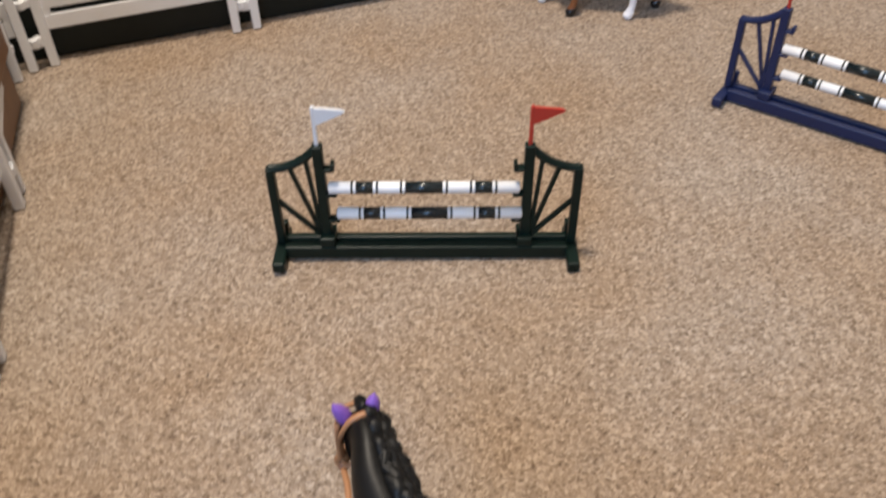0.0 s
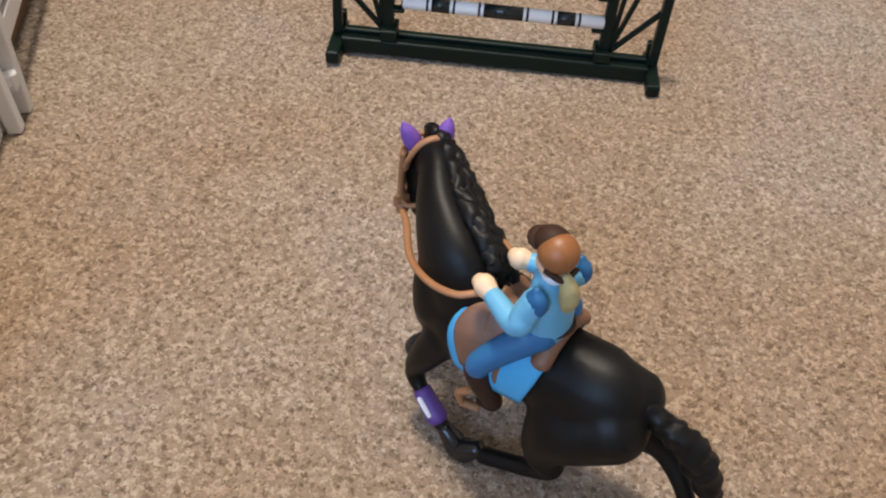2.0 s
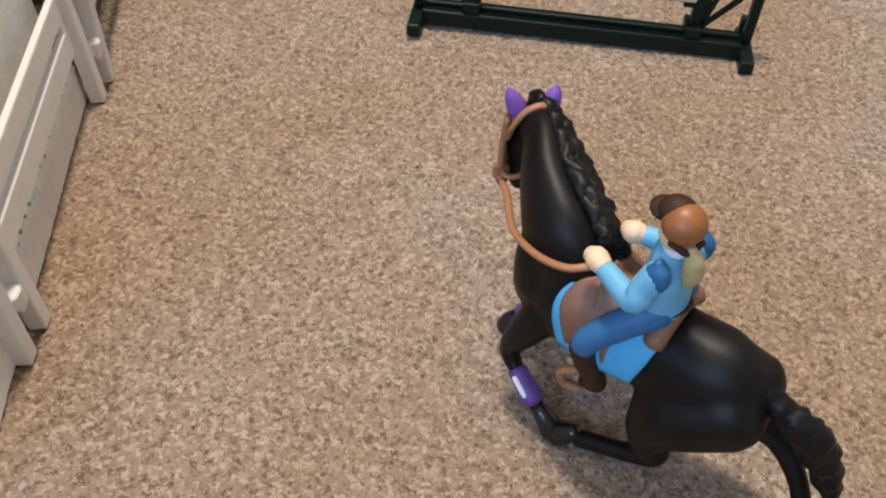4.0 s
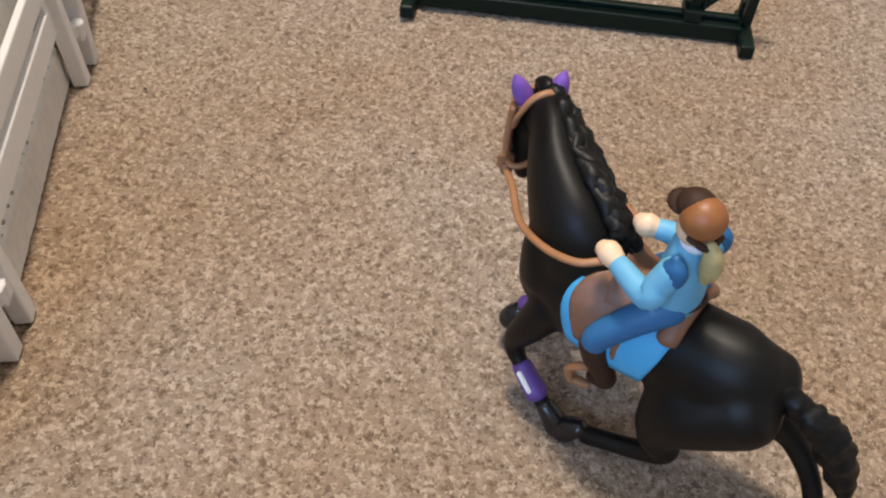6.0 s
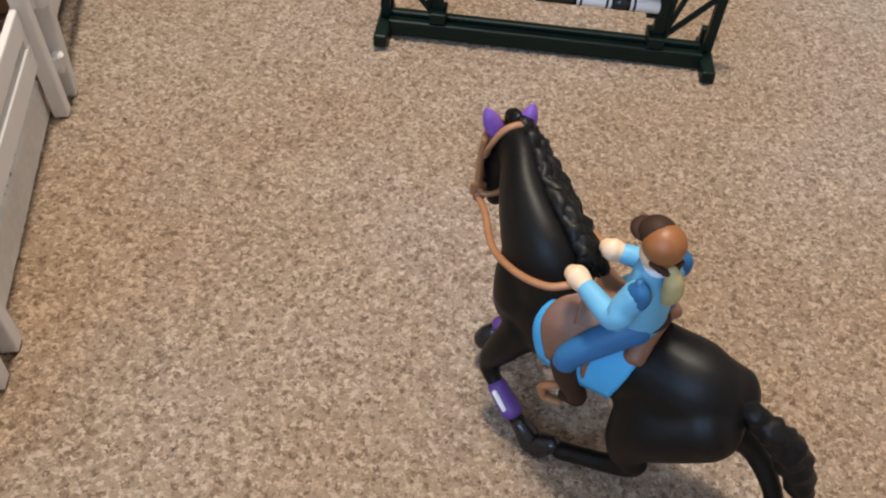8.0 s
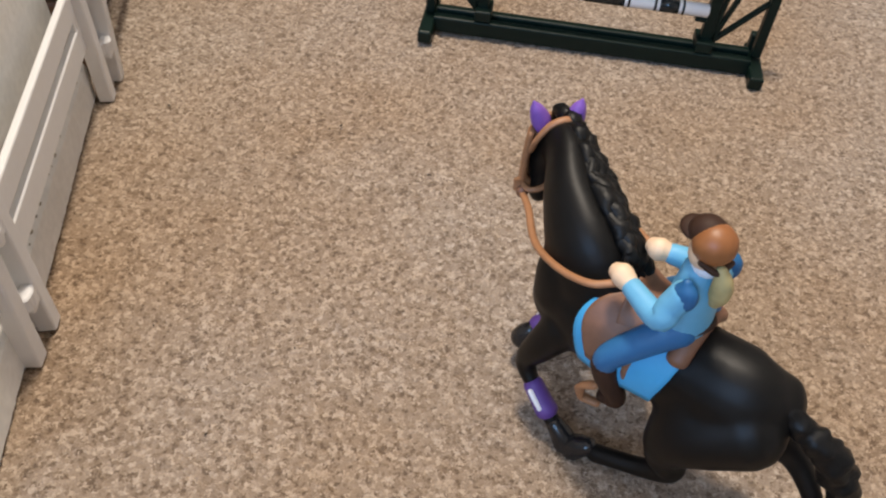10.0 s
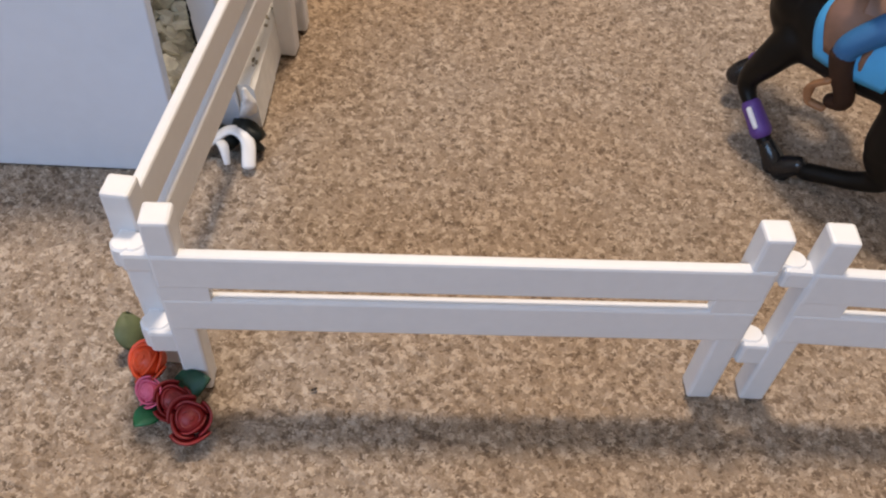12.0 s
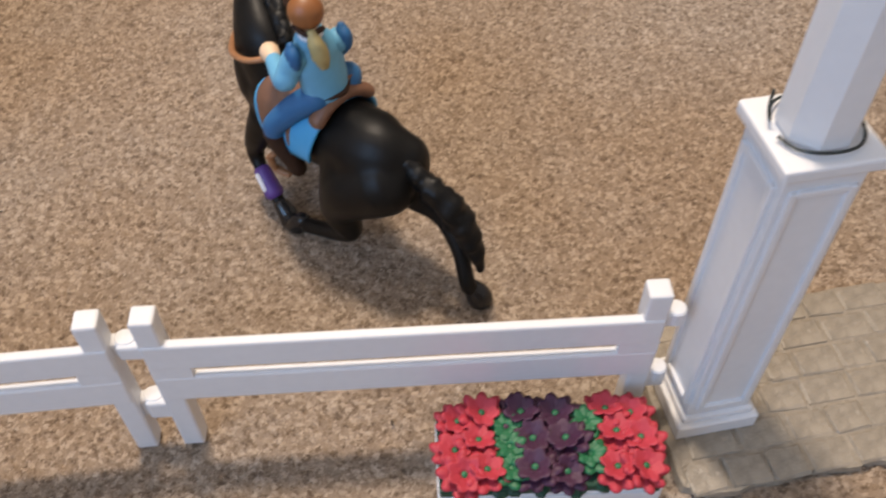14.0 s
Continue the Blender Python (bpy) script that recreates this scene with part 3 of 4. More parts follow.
ACROSS = Vector((-AXIS.y, AXIS.x, 0))


def mirrored(p):
    v = Vector(p[:3])
    v -= 2 * (v - MID).dot(ACROSS) * ACROSS
    return (*v, *p[3:])


def local(pts):
    return [(p[0] - BASE.x, p[1] - BASE.y, p[2] - BASE.z, *p[3:]) for p in pts]


for flip in (False, True):
    leather = [(0.0380, 0.1935, 0.0540, 0.0012, 0.0007), (0.0358, 0.1915, 0.0500, 0.0012, 0.0007), (0.0340, 0.1915, 0.0460, 0.0012, 0.0007)]
    ring = [(0.0342, 0.1915, 0.0465, 0.0017, 0.0012), (0.0306, 0.1940, 0.0415, 0.0017, 0.0012), (0.0316, 0.1952, 0.0350, 0.0018, 0.0013), (0.0370, 0.1940, 0.0338, 0.0016, 0.0012)]
    tab = []
    for th, w in ((48, 0.0016), (66, 0.0018), (80, 0.0015), (88, 0.0009)):
        c, side, up, ra, rb = body_ring(2.60)
        tab.append((*(c + side * math.sin(radians(th)) * (ra + 0.0021) + up * math.cos(radians(th)) * (rb + 0.0021)), w, 0.0007))
    fix = [mirrored(p) for p in leather], [mirrored(p) for p in ring], [mirrored(p) for p in tab]
    leather, ring, tab = fix if flip else (leather, ring, tab)
    part("stirrup_leather", loft(bmesh.new(), local(leather), 0, 8, 5), REIN, saddle, "", True)
    part("stirrup", loft(bmesh.new(), local(ring), 0, 8, 5), REIN, saddle, "", True)
    part("girth_strap", loft(bmesh.new(), local(tab), 0, 8, 5), TACK, saddle, "", True)

bridle = thing("toy_bridle", BASE, "tan rubber toy bridle with long reins", "bridle")


def strap(name, pts, w=0.0011, h=0.0009):
    part(name, loft(bmesh.new(), local([(*p, w, h) for p in pts]), 0, 10, 6), REIN, bridle, "", True)


strap("crownpiece", [(0.0045, 0.2530, 0.0830), (0.0060, 0.2515, 0.0890), (0.0092, 0.2520, 0.0945), (0.0135, 0.2535, 0.0965), (0.0175, 0.2555, 0.0950), (0.0195, 0.2575, 0.0890)], 0.0014, 0.0010)
strap("cheekpiece", [(0.0040, 0.2545, 0.0900), (0.0035, 0.2545, 0.0830), (0.0033, 0.2540, 0.0740), (0.0036, 0.2530, 0.0665)], 0.0030, 0.0014)
strap("cheekpiece", [(0.0190, 0.2590, 0.0890), (0.0165, 0.2600, 0.0800), (0.0140, 0.2585, 0.0720), (0.0125, 0.2570, 0.0665)])
strap("noseband", [(0.0037, 0.2530, 0.0690), (0.0060, 0.2500, 0.0690), (0.0100, 0.2510, 0.0695), (0.0130, 0.2560, 0.0700), (0.0105, 0.2620, 0.0705), (0.0060, 0.2615, 0.0705), (0.0037, 0.2560, 0.0690)])
strap("browband", [(0.0045, 0.2550, 0.0900), (0.0055, 0.2610, 0.0905), (0.0110, 0.2635, 0.0910), (0.0170, 0.2625, 0.0905)])
part("bit_ring", blob(bmesh.new(), Vector((0.0040, 0.2515, 0.0665)) - BASE, (0.0022, 0.0022, 0.0026), 0, None, 12, 0.1), TACK, bridle, "", True)
strap("rein", [(0.0040, 0.2510, 0.0665), (0.0068, 0.2412, 0.0680), (0.0100, 0.2246, 0.0700), (0.0172, 0.2090, 0.0765), (0.0260, 0.2010, 0.0806), (0.0335, 0.2010, 0.0825)], 0.0013, 0.0010)
strap("rein", [(0.0130, 0.2550, 0.0665), (0.0230, 0.2470, 0.0730), (0.0325, 0.2335, 0.0800), (0.0385, 0.2230, 0.0835), (0.0440, 0.2140, 0.0850)], 0.0012, 0.0010)


def toy_rider():
    bm = bmesh.new()
    loft(bm, [(0.0552, 0.1990, 0.0740, 0.0086, 0.0064), (0.0544, 0.1986, 0.0820, 0.0092, 0.0066), (0.0537, 0.1976, 0.0905, 0.0094, 0.0062), (0.0525, 0.1966, 0.0975, 0.0060, 0.0048)], 0, 20, 6, up=AXIS)
    for sh, el, wr, hand in (((0.0490, 0.1902, 0.0935), (0.0442, 0.1890, 0.0842), (0.0372, 0.1990, 0.0838), (0.0342, 0.2030, 0.0842)),
                             ((0.0600, 0.2030, 0.0930), (0.0560, 0.2110, 0.0850), (0.0480, 0.2125, 0.0858), (0.0442, 0.2133, 0.0862))):
        loft(bm, [(*sh, 0.0042), (*Vector(sh).lerp(Vector(el), 0.5), 0.0040), (*el, 0.0038), (*wr, 0.0030)], 0, 14, 5)
        loft(bm, [(*Vector(wr).lerp(Vector(hand), 0.1), 0.0026), (*Vector(wr).lerp(Vector(hand), 0.6), 0.0033), (*hand, 0.0035), (*(Vector(hand) + Vector((-0.0012, 0.0014, -0.0004))), 0.0026)], 2, 14, 4)
        s = Vector(sh)
        d = (s - Vector((0.055, 0.1965, 0.093))).normalized()
        q = s + d * 0.0012 + Vector((0.0006, -0.0002, -0.0006))
        loft(bm, [(*(q + Vector((-0.0004, 0.0004, 0.0056))), 0.0014, 0.0014), (*(q + Vector((0, 0, 0.0030))), 0.0036, 0.0026), (*(q - Vector((0, 0, 0.0010))), 0.0034, 0.0028), (*(q + Vector((-0.0010, 0.0004, -0.0062))), 0.0007, 0.0012)], 3, 14, 5, up=d)
    blob(bm, (0.0532, 0.1957, 0.0995), (0.0042, 0.0042, 0.0022), 7, None, 14)
    # head, helmet and tail of hair
    blob(bm, (0.0520, 0.1957, 0.1050), (0.0048, 0.0048, 0.0058), 2, None, 16)
    blob(bm, (0.0530, 0.1950, 0.1084), (0.0059, 0.0059, 0.0058), 4, None, 20)
    blob(bm, (0.0513, 0.1977, 0.1098), (0.0055, 0.0048, 0.0046), 5, Matrix.Rotation(radians(-32), 4, "Z"), 18)
    loft(bm, [(0.0500, 0.1908, 0.1052, 0.0009), (0.0549, 0.1898, 0.1032, 0.0010), (0.0586, 0.1940, 0.1036, 0.0009)], 5, 8, 4)
    blob(bm, (0.0484, 0.1994, 0.1092), (0.0046, 0.0040, 0.0014), 5, Matrix.Rotation(radians(-38), 4, "Z") @ Matrix.Rotation(radians(20), 4, "X"), 14)
    loft(bm, [(0.0556, 0.1906, 0.1036, 0.0016), (0.0570, 0.1900, 0.1000, 0.0027), (0.0578, 0.1908, 0.0950, 0.0030), (0.0578, 0.1920, 0.0905, 0.0020)], 6, 14, 5, lump=0.1)
    loft(bm, [(0.0500, 0.1935, 0.0765, 0.0008), (0.0545, 0.1918, 0.0755, 0.0009), (0.0618, 0.1968, 0.0755, 0.0009), (0.0618, 0.2030, 0.0760, 0.0008)], 5, 8, 4)
    thigh = [(0.0530, 0.1948, 0.0745, 0.0054), (0.0440, 0.1930, 0.0685, 0.0047), (0.0362, 0.1926, 0.0605, 0.0042), (0.0350, 0.1930, 0.0555, 0.0038)]
    shin = [(0.0348, 0.1930, 0.0560, 0.0041), (0.0368, 0.1925, 0.0500, 0.0038), (0.0405, 0.1925, 0.0430, 0.0034), (0.0415, 0.1935, 0.0385, 0.0032), (0.0385, 0.1960, 0.0360, 0.0026)]
    for pts, mat in ((thigh, 1), (shin, 5)):
        loft(bm, pts, mat, 16, 6)
        loft(bm, [mirrored(p) for p in pts], mat, 16, 6)
    ob = new("toy_rider", finish(shift(bm, BASE), [SHIRT, BREECH, SKIN, SLEEVE, HELMET, DARKBROWN, BLOND, STRAP], "toy_rider"))
    ob.location = BASE
    tagged(ob, "toy rider doll in blue clothes seated on the horse", "doll")


toy_rider()


# ---- bay toy horse in the distance ----
def bay_horse(m):
    bm = bmesh.new()
    loft(bm, [(-0.045, 0, 0.062, 0.010, 0.012), (-0.030, 0, 0.064, 0.015, 0.017), (0, 0, 0.062, 0.014, 0.015), (0.030, 0, 0.063, 0.013, 0.017), (0.042, 0, 0.066, 0.008, 0.011)], 0, 16, 5)
    loft(bm, [(0.032, 0, 0.070, 0.008, 0.013), (0.046, 0, 0.088, 0.006, 0.010), (0.056, 0, 0.100, 0.005, 0.007)], 0, 14, 5)
    loft(bm, [(0.054, 0, 0.102, 0.005, 0.006), (0.066, 0, 0.092, 0.004, 0.005), (0.078, 0, 0.080, 0.003, 0.0035)], 0, 14, 5)
    loft(bm, [(-0.050, 0, 0.070, 0.003), (-0.060, 0, 0.055, 0.005), (-0.062, 0, 0.030, 0.002)], 2, 12, 5, lump=0.3)
    legs = (((0.034, -0.009), (0.050, -0.012), 1), ((0.034, 0.009), (0.024, 0.012), 0), ((-0.036, -0.010), (-0.050, -0.012), 0), ((-0.036, 0.010), (-0.026, 0.012), 1))
    for (tx, ty), (fx, fy), pale in legs:
        loft(bm, [(tx, ty, 0.056, 0.009), (tx + (fx - tx) * 0.4, fy, 0.036, 0.0055), (fx, fy, 0.022, 0.0035)], 0, 14, 5)
        loft(bm, [(fx, fy, 0.022, 0.0034), (fx, fy, 0.012, 0.0030), (fx + 0.002, fy, 0.006, 0.0034)], 1 if pale else 0, 12, 4)
        loft(bm, [(fx + 0.001, fy, 0.006, 0.0036), (fx + 0.003, fy, 0.0025, 0.0045)], 1 if pale else 2, 12, 3)
    ob = new("toy_horse", finish(bm, [BAY, STRAP, HOOF], "bay_toy_horse"))
    ob.matrix_world = m
    tagged(ob, "bay toy horse with white socks standing on carpet", "toy horse")


bay_horse(pose(0.1790, 0.7670, 0, 0, 0, 172))


# ---- furniture and stable beside the ring ----
def board_line(t):
    """A place along the foot of the stable wall, from its near end to its far end."""
    a, b = Vector((-0.1565, 0.1500, 0)), Vector((-0.2107, 0.3477, 0))
    return a.lerp(b, t)


def stable_wall():
    a, b = board_line(0), board_line(1)
    ang = math.atan2(b.y - a.y, b.x - a.x)
    ln = (b - a).length
    ob = thing("stable_wall", Matrix.Translation(a) @ Matrix.Rotation(ang, 4, "Z") @ Matrix.Rotation(radians(-3.5), 4, "X"), "white painted toy stable wall with torn top edge", "toy stable")
    part("wall_board", block(bmesh.new(), (ln, 0.0085, 0.108), (ln / 2, 0.00425, 0.0545), 0.001), PAINTED, ob)
    # south end of the same wall, its window-lit blue given by colour
    part("end_cap", block(bmesh.new(), (0.002, 0.0090, 0.107), (-0.0012, 0.00425, 0.0545), 0.0006), FOAM, ob)
    rng = random.Random(9)
    # dark blobs stand in for the shaded gap between wall end and stones
    bm = bmesh.new()
    for i in range(34):
        blob(bm, (-0.0012, 0.0090 + rng.uniform(-0.0004, 0.0005), 0.004 + 0.100 * i / 33), (0.0012, rng.uniform(0.0004, 0.0011), rng.uniform(0.0012, 0.0028)), 0, None, 7, 0.5)
    part("gap_strip", bm, DARKWOOD, ob, "dark ragged strip in place of the gap beside the board")
    bm = bmesh.new()
    n = 60
    vs = []
    for i in range(n + 1):
        x = ln * i / n
        o = -0.0066 + rng.uniform(-0.0002, 0.0002)
        top = 0.0195 + rng.uniform(-0.0004, 0.0003)
        vs.append([bm.verts.new((x, -0.0003, 0.0005)), bm.verts.new((x, o, 0.0005)), bm.verts.new((x, o + rng.uniform(0, 0.0003), top - 0.002)), bm.verts.new((x, o + 0.0016, top)), bm.verts.new((x, -0.0003, top + 0.0006))])
    for p, q in zip(vs, vs[1:]):
        for k in range(5):
            bm.faces.new((p[k], p[(k + 1) % 5], q[(k + 1) % 5], q[k]))
    bm.faces.new(vs[0]), bm.faces.new(vs[-1])
    part("plinth", bm, PAINTED, ob)
    bm = bmesh.new()
    for i in range(130):
        x = rng.uniform(0.004, ln - 0.004)
        blob(bm, (x, -0.0044 + rng.uniform(-0.0006, 0.001), 0.0188 + rng.uniform(-0.0012, 0.0008)), (rng.uniform(0.0006, 0.0022), 0.0008, rng.uniform(0.0003, 0.0007)), 0, None, 7, 0.5)
    part("chipped_paint", bm, CHIP, ob, "chipped paint showing dark beneath")
    # torn ledge along the top
    bm, vs = bmesh.new(), []
    for i in range(n + 1):
        x = 0.020 + (ln - 0.020) * i / n
        e, w = -0.0012 + rng.uniform(-0.0012, 0.0008), 0.022 + rng.uniform(-0.003, 0.003)
        top = 0.1115 + rng.uniform(-0.0007, 0.0007)
        vs.append([bm.verts.new(p) for p in ((x, e, 0.1088), (x, e + 0.0003, top - 0.0004), (x, 0.006, top), (x, w, top - 0.001), (x, w, 0.1088))])
    for p, q in zip(vs, vs[1:]):
        for k in range(5):
            bm.faces.new((p[k], p[(k + 1) % 5], q[(k + 1) % 5], q[k]))
    bm.faces.new(vs[0]), bm.faces.new(vs[-1])
    part("top_ledge", bm, PAINTED, ob, "torn white paper ledge")
    bm = bmesh.new()
    for i in range(48):
        blob(bm, (0.014 + (ln - 0.02) * i / 48 + rng.uniform(-0.001, 0.001), 0.0235 + rng.uniform(-0.0012, 0.0014), 0.1092), (rng.uniform(0.002, 0.0042), rng.uniform(0.0008, 0.0018), 0.0012), 0, None, 7, 0.5)
    part("torn_edge", bm, DARKWOOD, ob, "ragged dark torn edge")
    part("roof_board", block(bmesh.new(), (0.030, 0.19, 0.0055), (0.041, 0.0935, 0.1150), 0.0008), FOAM, ob)
    part("front_beam", block(bmesh.new(), (0.0075, 0.19, 0.0075), (0.0125, 0.0935, 0.1130), 0.0010), FOAM, ob)
    # black sheet added for the shade inside the stall; no real wall there
    part("interior_shade", block(bmesh.new(), (0.006, 0.17, 0.100), (0.125, 0.100, 0.0510), 0.0008), DARKWOOD, ob, "dark sheet standing in for the unlit stable interior")


stable_wall()


def yard_panel():
    ang = math.atan2(0.013, 0.043)
    ob = thing("toy_yard_fence", Matrix.Translation((-0.1655, 0.1218, 0)) @ Matrix.Rotation(ang, 4, "Z"), "white foam yard panel with a pipe handrail on top", "toy stable")
    part("panel", block(bmesh.new(), (0.17, 0.005, 0.0845), (-0.085, 0.0025, 0.0425), 0.0006), FOAM, ob)
    for x in (-0.0150, -0.043, -0.071, -0.100):
        post = bmesh.new()
        loft(post, [(x, 0.0025, 0.084, 0.0022), (x, 0.0025, 0.098, 0.0018), (x, 0.0025, 0.111, 0.0020)], 0, 12, 4, up=(0, 1, 0))
        blob(post, (x, 0.0025, 0.113), (0.0030, 0.0030, 0.0030), 0)
        part("rail_post", post, WHITE, ob, "", True)
    part("handrail", loft(bmesh.new(), [(-0.16, 0.0025, 0.113, 0.0019), (-0.08, 0.0025, 0.113, 0.0019), (-0.004, 0.0025, 0.113, 0.0019)], 0, 12, 5), WHITE, ob, "", True)


yard_panel()


def stone_bed():
    rng = random.Random(11)
    bm = bmesh.new()
    inside = []
    while len(inside) < 1900:
        x, y = rng.uniform(-0.36, -0.16), rng.uniform(0.118, 0.37)
        wall_x = -0.1590 - 0.055 * (y - 0.15) / 0.206 - 0.0120
        if x > wall_x or y < 0.131 + 0.30 * (x + 0.178):
            continue
        inside.append((x, y))
    for x, y in inside:
        r = rng.uniform(0.0030, 0.0066)
        m = Matrix.Translation((x, y, 0.022 + rng.uniform(-0.006, 0.009))) @ Euler((rng.gauss(0, 0.5), rng.gauss(0, 0.5), rng.uniform(0, 6))).to_matrix().to_4x4() @ Matrix.Diagonal((r, r * rng.uniform(0.5, 0.85), r * rng.uniform(0.22, 0.5), 1))
        vs = bmesh.ops.create_icosphere(bm, subdivisions=1, radius=1.0, matrix=m)["verts"]
        c = m.translation
        for v in vs:
            v.co = c + (v.co - c) * rng.uniform(0.62, 1.2)
    ob = new("stone_bed", finish(bm, STONE, "stone_bed", False))
    tagged(ob, "loose cream and white crushed stones beside the stable", "stones", kind="stuff")
    a, b = board_line(0), board_line(1)
    bm = block(bmesh.new(), (0.235, 0.125, 0.016), (0.1075, 0.0735, 0.0082), 0.002)
    tray = new("stone_tray", finish(bm, STONE, "stone_tray", False))
    tray.matrix_world = Matrix.Translation(a) @ Matrix.Rotation(math.atan2(b.y - a.y, b.x - a.x), 4, "Z")
    tagged(tray, "pale tray floor under the stones", "tray", kind="structure")


stone_bed()


def dark_legs():
    """The legs of a black toy horse standing among the stones."""
    bm = bmesh.new()
    for x, y in ((-0.2592, 0.1960), (-0.2700, 0.1900), (-0.2720, 0.2480), (-0.2590, 0.2540)):
        loft(bm, [(x, y, 0.018, 0.0048), (x, y, 0.026, 0.0036), (x - 0.001, y + 0.001, 0.045, 0.0042), (x - 0.002, y, 0.066, 0.0066)], 0, 12, 5, up=(0, 1, 0))
    loft(bm, [(-0.266, 0.186, 0.082, 0.010, 0.012), (-0.267, 0.205, 0.080, 0.014, 0.016), (-0.266, 0.236, 0.080, 0.014, 0.015), (-0.265, 0.260, 0.082, 0.009, 0.011)], 0, 16, 5)
    loft(bm, [(-0.265, 0.256, 0.088, 0.006, 0.009), (-0.265, 0.270, 0.106, 0.005, 0.007), (-0.265, 0.288, 0.104, 0.004, 0.005)], 0, 14, 5)
    ob = new("toy_horse", finish(shift(bm, Vector((-0.25, 0.23, 0.018))), BLACK, "dark_toy_horse"))
    ob.location = (-0.25, 0.23, 0.018)
    tagged(ob, "plain black toy horse standing among pale stones", "toy horse")


dark_legs()


def torn_scrap():
    ob = thing("torn_scrap", pose(-0.151, 0.137, 0) @ Matrix.Scale(1.15, 4), "torn black and white scrap lying by the wall", "scrap")
    bm = bmesh.new()
    loft(bm, [(-0.010, -0.004, 0.004, 0.0016, 0.0010), (-0.004, 0.001, 0.008, 0.0020, 0.0010), (0.002, 0.000, 0.007, 0.0022, 0.0010), (0.005, -0.006, 0.002, 0.0022, 0.0012)], 0, 10, 5)
    loft(bm, [(-0.009, 0.000, 0.003, 0.0014, 0.0008), (-0.004, -0.004, 0.006, 0.0016, 0.0008), (-0.001, -0.008, 0.003, 0.0010, 0.0006)], 0, 10, 5)
    loft(bm, [(-0.001, 0.008, 0.010, 0.0030, 0.0012), (0.001, 0.006, 0.016, 0.0024, 0.0012), (0.000, 0.006, 0.021, 0.0008, 0.0008)], 0, 10, 5)
    part("pale_strip", bm, WHITE, ob, "white torn strips", True)
    bm = bmesh.new()
    for at, r in (((0.000, 0.004, 0.006), 0.0052), ((-0.006, 0.001, 0.004), 0.0046), ((0.003, 0.001, 0.003), 0.0036)):
        blob(bm, at, (r, r * 0.8, r * 0.7), 0, None, 12, 0.5)
    part("dark_core", bm, DARKWOOD, ob, "black crumpled core", True)


torn_scrap()


def cabinets():
    ob = thing("wooden_cabinet", (-0.2095, 0.362, 0), "dark brown wooden cabinet side behind the fence", "cabinet")
    ang = math.atan2(0.27, -0.071)
    for name, z0, z1, off in (("side_panel", 0.045, 0.80, 0.0), ("plinth", 0.0, 0.043, 0.006)):
        bm = block(bmesh.new(), (0.275, 0.30, z1 - z0), (0.1375, 0.15 + off, (z0 + z1) / 2), 0.002)
        bmesh.ops.transform(bm, matrix=Matrix.Rotation(ang, 4, "Z"), verts=bm.verts)
        part(name, bm, WOOD, ob)
    ob = thing("black_cabinet", (-0.2815, 0.6915, 0), "black cabinet base standing behind the white fence", "cabinet")
    ang = radians(20.7)
    for name, z0, z1, off in (("door_panel", 0.066, 0.60, -0.002), ("plinth", 0.0, 0.064, 0.0)):
        bm = block(bmesh.new(), (0.76, 0.30, z1 - z0), (0.24, 0.155 + off, (z0 + z1) / 2), 0.002)
        bmesh.ops.transform(bm, matrix=Matrix.Rotation(ang, 4, "Z"), verts=bm.verts)
        part(name, bm, DARKWOOD, ob)


cabinets()


# ---- gate pillar on its paved base ----
def gate_pillar():
    ang = math.atan2(0.011, 0.026)
    mid = Vector((0.1982, 0.1462, 0.0032))
    ob = thing("gate_pillar", Matrix.Translation(mid) @ Matrix.Rotation(ang, 4, "Z"), "white panelled toy gate pillar on a paved base", "toy pillar")
    part("plinth", block(bmesh.new(), (0.0285, 0.0285, 0.0070), (0, 0, 0.0035), 0.0008), WHITE, ob)
    bm = block(bmesh.new(), (0.0250, 0.0250, 0.0030), (0, 0, 0.0082), 0.0012)
    part("plinth_moulding", bm, WHITE, ob)
    part("shaft", block(bmesh.new(), (0.0218, 0.0218, 0.112), (0, 0, 0.065), 0.0006), WHITE, ob)
    for k in range(4):
        frame_bm = bmesh.new()
        for a, b in (((-0.0078, 0.014), (-0.0078, 0.116)), ((0.0078, 0.014), (0.0078, 0.116))):
            bar(frame_bm, (a[0], -0.0114, a[1]), (b[0], -0.0114, b[1]), 0.0022, 0.0016, 0.0004, up=(0, 1, 0))
        for z in (0.0148, 0.1152):
            bar(frame_bm, (-0.0067, -0.0114, z), (0.0067, -0.0114, z), 0.0022, 0.0016, 0.0004, up=(0, 1, 0))
        bmesh.ops.transform(frame_bm, matrix=Matrix.Rotation(k * math.pi / 2, 4, "Z"), verts=frame_bm.verts)
        part("panel_moulding", frame_bm, WHITE, ob)
    part("cap", block(bmesh.new(), (0.0270, 0.0270, 0.0040), (0, 0, 0.1235), 0.0008), WHITE, ob)
    r = 0.0098
    part("upper_column", lathe(bmesh.new(), [(r * 0.9, 0.1256), (r, 0.127), (r * 0.98, 0.215), (r * 0.9, 0.217)], (0, 0, 0), 8, Matrix.Rotation(radians(22.5), 4, "Z")), WHITE, ob)
    loop = [(0.0112 * math.cos(w), 0.0112 * math.sin(w), 0.1272 + 0.0006 * math.sin(3 * w), 0.00045) for w in np.linspace(-2.9, 2.9, 16)]
    loop += [(-0.0116, 0.0035, 0.1310, 0.00045), (-0.0112, 0.0045, 0.1350, 0.0004)]
    part("wire", loft(bmesh.new(), loop, 0, 6, 3), WIRE, ob, "dark green wire wound round the column", True)


gate_pillar()


